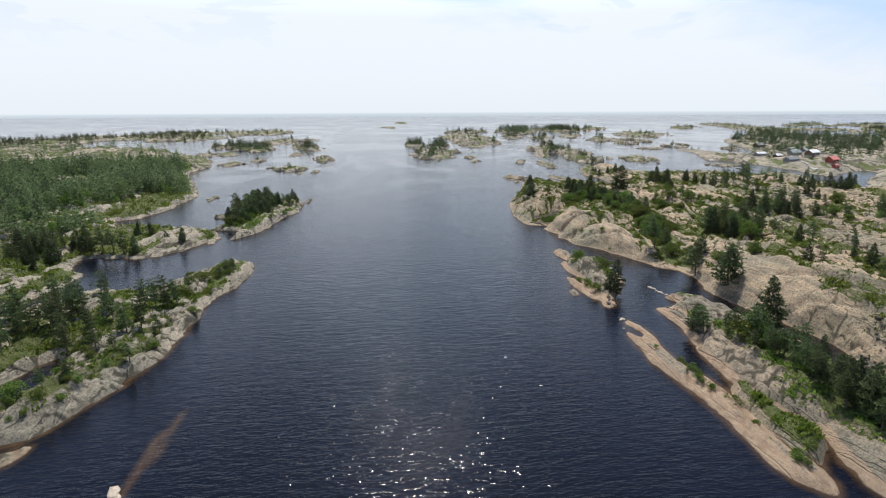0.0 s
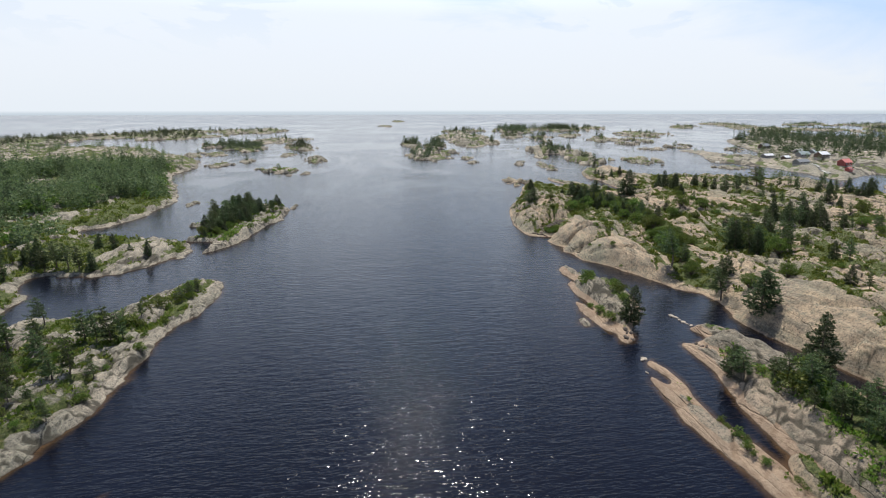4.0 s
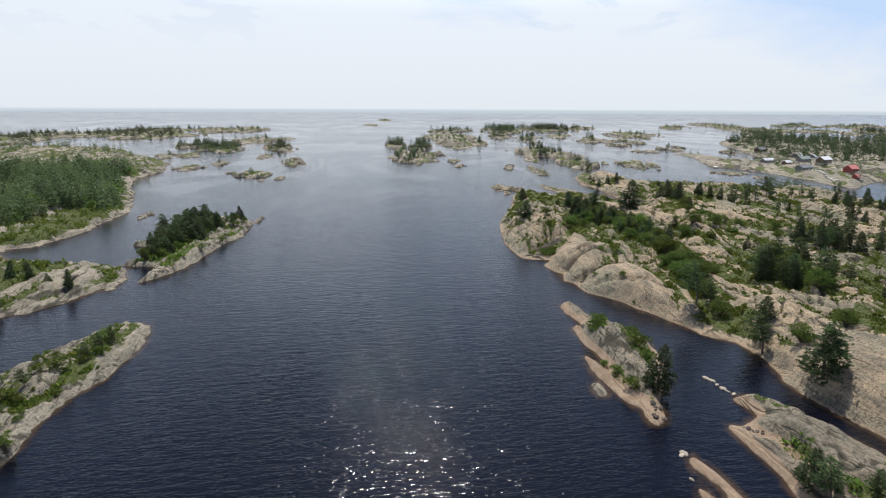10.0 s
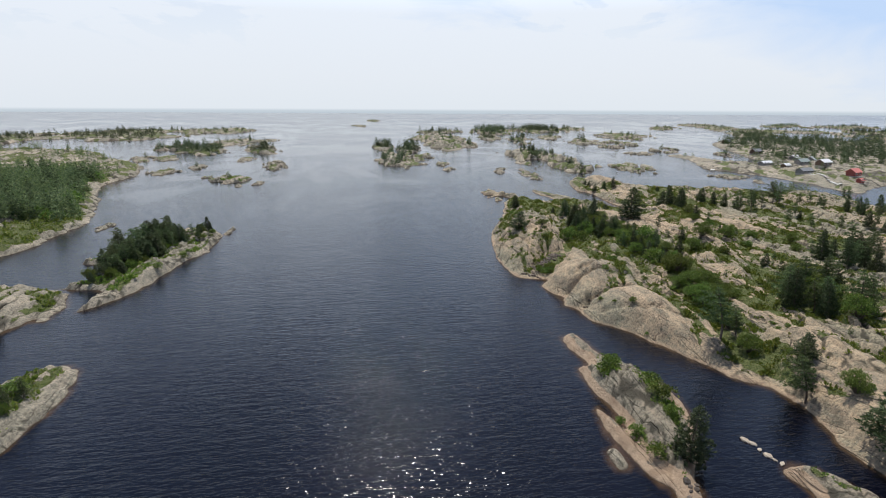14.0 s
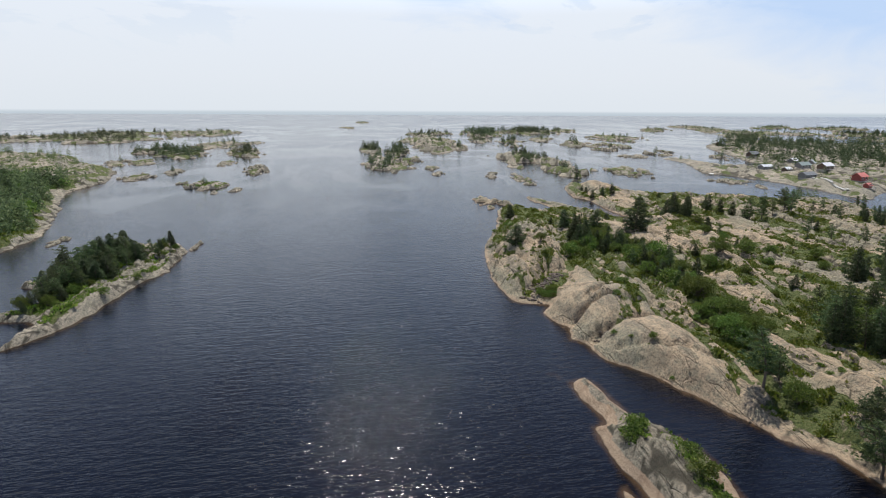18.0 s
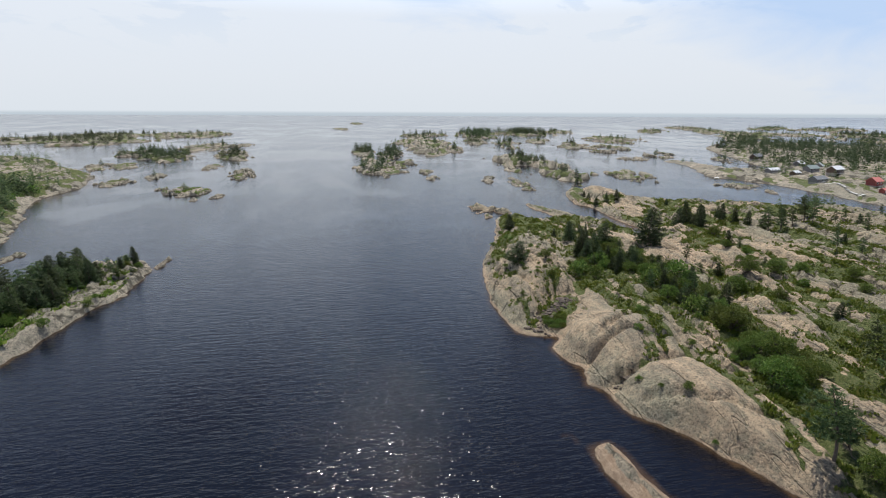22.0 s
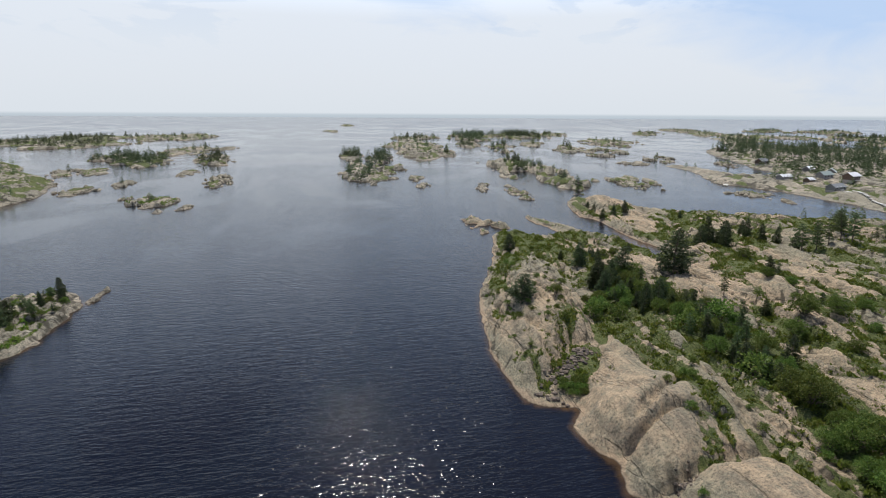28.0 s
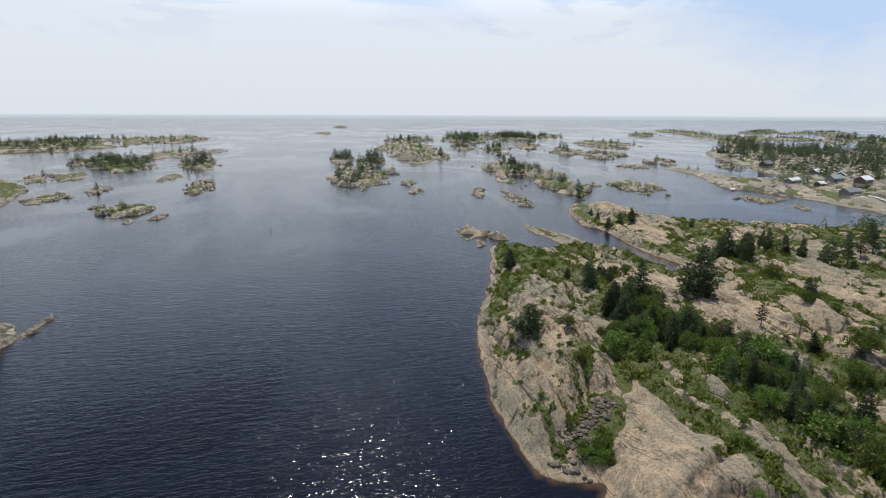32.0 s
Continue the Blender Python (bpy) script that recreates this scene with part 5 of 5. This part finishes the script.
# ---- cottages ----
ROOFS = {"red": plain("red_roof", (0.60, 0.20, 0.17), 0.2), "white": plain("white_roof", (0.72, 0.73, 0.74), 0.1), "green": plain("green_roof", (0.27, 0.32, 0.30), 0.15), "grey": plain("grey_roof", (0.20, 0.21, 0.22), 0.2)}
WALLS = {"red": plain("red_boards", (0.30, 0.075, 0.06), 0.25), "brown": plain("brown_boards", (0.13, 0.085, 0.06), 0.3), "grey": plain("grey_boards", (0.22, 0.21, 0.2), 0.25), "white": plain("white_boards", (0.65, 0.64, 0.6), 0.12)}
PANE = plain("window_pane", (0.03, 0.04, 0.05), 0.2, 1.0, 0.12)
DECK = plain("weathered_deck", (0.36, 0.33, 0.29), 0.25)


def box(bm, x0, y0, z0, x1, y1, z1):
    v = [bm.verts.new(p) for p in ((x0, y0, z0), (x1, y0, z0), (x1, y1, z0), (x0, y1, z0), (x0, y0, z1), (x1, y0, z1), (x1, y1, z1), (x0, y1, z1))]
    for f in ((3, 2, 1, 0), (4, 5, 6, 7), (0, 1, 5, 4), (1, 2, 6, 5), (2, 3, 7, 6), (3, 0, 4, 7)):
        bm.faces.new([v[i] for i in f])


def boxes(name, rows, mat, parent, label=""):
    bm = bmesh.new()
    for r in rows:
        box(bm, *r)
    me = bpy.data.meshes.new(name)
    bm.to_mesh(me)
    bm.free()
    me.materials.append(mat)
    return part(name, me, parent, label)


def cottage(x, y, turn, long, deep, eaves, ridge, roof, wall, label, storeys=1):
    z = ground_at(x, y, cottage_land)
    root = tagged(new("cottage"), label, "house", "cottages on the shore")
    root.matrix_world = pose(x, y, z, 0, 0, turn)
    a, b, t = long / 2, deep / 2, 0.2
    boxes("foundation", [(-a, -b, -1.6, a, b, 0.25)], DECK, root)
    for name_y in (-b, b - t):
        boxes("wall", [(-a, name_y, 0.25, a, name_y + t, eaves)], WALLS[wall], root)
    for sx in (-a, a - t):
        bm = bmesh.new()
        pts = [(-b + t, 0.25), (b - t, 0.25), (b - t, eaves), (0, ridge - 0.12), (-b + t, eaves)]
        ring = [[bm.verts.new((sx + dx, py, pz)) for py, pz in pts] for dx in (0, t)]
        bm.faces.new(ring[0][::-1])
        bm.faces.new(ring[1])
        for i in range(5):
            bm.faces.new((ring[0][i], ring[0][(i + 1) % 5], ring[1][(i + 1) % 5], ring[1][i]))
        me = bpy.data.meshes.new("gable")
        bm.to_mesh(me)
        bm.free()
        me.materials.append(WALLS[wall])
        part("gable", me, root)
    for side in (-1, 1):
        bm = bmesh.new()
        out, low = b + 0.5, eaves - 0.5 * (ridge - eaves) / b
        p = [(-a - 0.4, 0, ridge), (a + 0.4, 0, ridge), (a + 0.4, side * out, low), (-a - 0.4, side * out, low)]
        lower, upper = [bm.verts.new(q) for q in p], [bm.verts.new((q[0], q[1], q[2] + 0.16)) for q in p]
        bm.faces.new(upper if side < 0 else upper[::-1])
        bm.faces.new(lower[::-1] if side < 0 else lower)
        for i in range(4):
            bm.faces.new((lower[i], lower[(i + 1) % 4], upper[(i + 1) % 4], upper[i]))
        bmesh.ops.recalc_face_normals(bm, faces=bm.faces)
        me = bpy.data.meshes.new("roof")
        bm.to_mesh(me)
        bm.free()
        me.materials.append(ROOFS[roof])
        part("roof", me, root)
    count = max(2, int(long / 2.6))
    for level in range(storeys):
        for k in range(count):
            wx, wz = -a + long * (k + 0.5) / count, 1.1 + 2.5 * level
            for fy, s in ((-b, -1), (b, 1)):
                w = boxes("window", [(wx - 0.6, fy + s * 0.02 - 0.03, wz, wx + 0.6, fy + s * 0.02 + 0.03, wz + 1.1)], PANE, root)
                boxes("frame", [(wx - 0.7, fy - 0.05, wz - 0.1, wx + 0.7, fy + 0.05, wz), (wx - 0.7, fy - 0.05, wz + 1.1, wx + 0.7, fy + 0.05, wz + 1.2),
                                (wx - 0.7, fy - 0.05, wz, wx - 0.6, fy + 0.05, wz + 1.1), (wx + 0.6, fy - 0.05, wz, wx + 0.7, fy + 0.05, wz + 1.1)], WALLS["white"], w)
    boxes("deck", [(-a, -b - 2.2, 0.1, a, -b - 0.02, 0.25)], DECK, root)
    for k in range(4):
        px = -a + 0.15 + (long - 0.3) * k / 3
        boxes("post", [(px - 0.07, -b - 2.15, -1.6, px + 0.07, -b - 2.0, 1.05)], DECK, root)
    boxes("rail", [(-a, -b - 2.13, 1.0, a, -b - 2.03, 1.08)], DECK, root)
    return root


for (x, y), turn, long, deep, eaves, ridge, roof, wall, words, storeys in (
        ([270.7, 404.9], 12, 9.0, 4.4, 1.9, 3.0, "white", "grey", "grey board cottage with a pale metal roof on rock", 1),
        ([271.5, 387.2], 15, 5.0, 3.8, 1.9, 2.9, "white", "brown", "small brown cottage with a white roof", 1),
        ([318.6, 417.7], 40, 8.0, 5.5, 2.6, 4.6, "green", "grey", "cottage with a pale green metal roof among pines", 1),
        ([259.9, 358.1], 12, 9.5, 5.0, 2.1, 3.5, "grey", "grey", "dark grey cottage with a low shingle roof", 1),
        ([296.4, 382.8], 15, 8.6, 5.7, 2.6, 4.3, "white", "brown", "brown cottage with a bright white metal roof", 1),
        ([296.9, 401.5], 12, 9.5, 4.8, 2.5, 4.2, "green", "grey", "small cottage with a grey green roof", 1),
        ([264.3, 327.8], 15, 6.6, 4.8, 2.6, 4.3, "red", "red", "red boarded cottage with a bright red roof on a rock", 1),
        ([255.5, 314.5], 15, 3.0, 2.8, 1.8, 2.7, "red", "red", "small red boathouse at the foot of a rock", 1),
        ([337.3, 454.1], 20, 7.0, 5.0, 2.5, 4.2, "white", "grey", "small pale cottage half hidden by pines", 1),
        ([343.8, 506.2], 15, 9.6, 5.7, 2.5, 4.4, "grey", "brown", "dark brown cottage on the wooded shore", 1),
        ([428.8, 662.5], 10, 9.0, 6.0, 2.6, 4.8, "grey", "brown", "far brown cottage with a grey roof", 1)):
    cottage(x, y, turn, long, deep, eaves, ridge, roof, wall, words, storeys)


def boardwalk(points, width, name, label):
    root = tagged(new(name), label, "walkway")
    root.location = (points[0][0], points[0][1], 0)
    for (ax, ay), (bx, by) in zip(points, points[1:]):
        length, way = math.hypot(bx - ax, by - ay), math.degrees(math.atan2(by - ay, bx - ax))
        for k in range(int(length / 3)):
            q = (k + 0.5) * 3 / length
            x, y = ax + (bx - ax) * q, ay + (by - ay) * q
            z = max(ground_at(x, y, cottage_land), 0.1) + 0.55
            bm = bmesh.new()
            box(bm, -1.46, -width / 2, -0.08, 1.46, width / 2, 0.0)
            box(bm, -0.1, -width / 2, -1.1, 0.1, -width / 2 + 0.15, -0.081)
            box(bm, -0.1, width / 2 - 0.15, -1.1, 0.1, width / 2, -0.081)
            me = bpy.data.meshes.new("plank_section")
            bm.to_mesh(me)
            bm.free()
            me.materials.append(WALLS["white"])
            ob = part("plank_section", me, root)
            ob.matrix_local = pose(x - points[0][0], y - points[0][1], z, 0, 0, way)


boardwalk([(268, 372), (254, 340), (239, 309)], 1.3, "boardwalk", "pale wooden boardwalk along the rocky shore")
boardwalk([(232.5, 407.5), (226.2, 401.2)], 2.4, "boat_dock", "small grey wooden dock at the shore")


def channel_mark(x, y):
    root = tagged(new("channel_mark"), "small dark channel marker post in open water", "marker")
    root.location = (x, y, 0)
    v, f = limb([(0, 0, -1), (0, 0, 0.6)], [0.08, 0.06], 8)
    part("post", mesh_of("post", v, f, [WALLS["brown"]], True), root)
    boxes("board", [(-0.18, -0.04, 0.45, 0.18, 0.04, 0.8)], WALLS["brown"], root)


channel_mark(*[-21.2, 338.8])

for models in MODELS.values():
    for root, shape in models:
        for child in list(root.children):
            bpy.data.objects.remove(child)
        bpy.data.objects.remove(root)
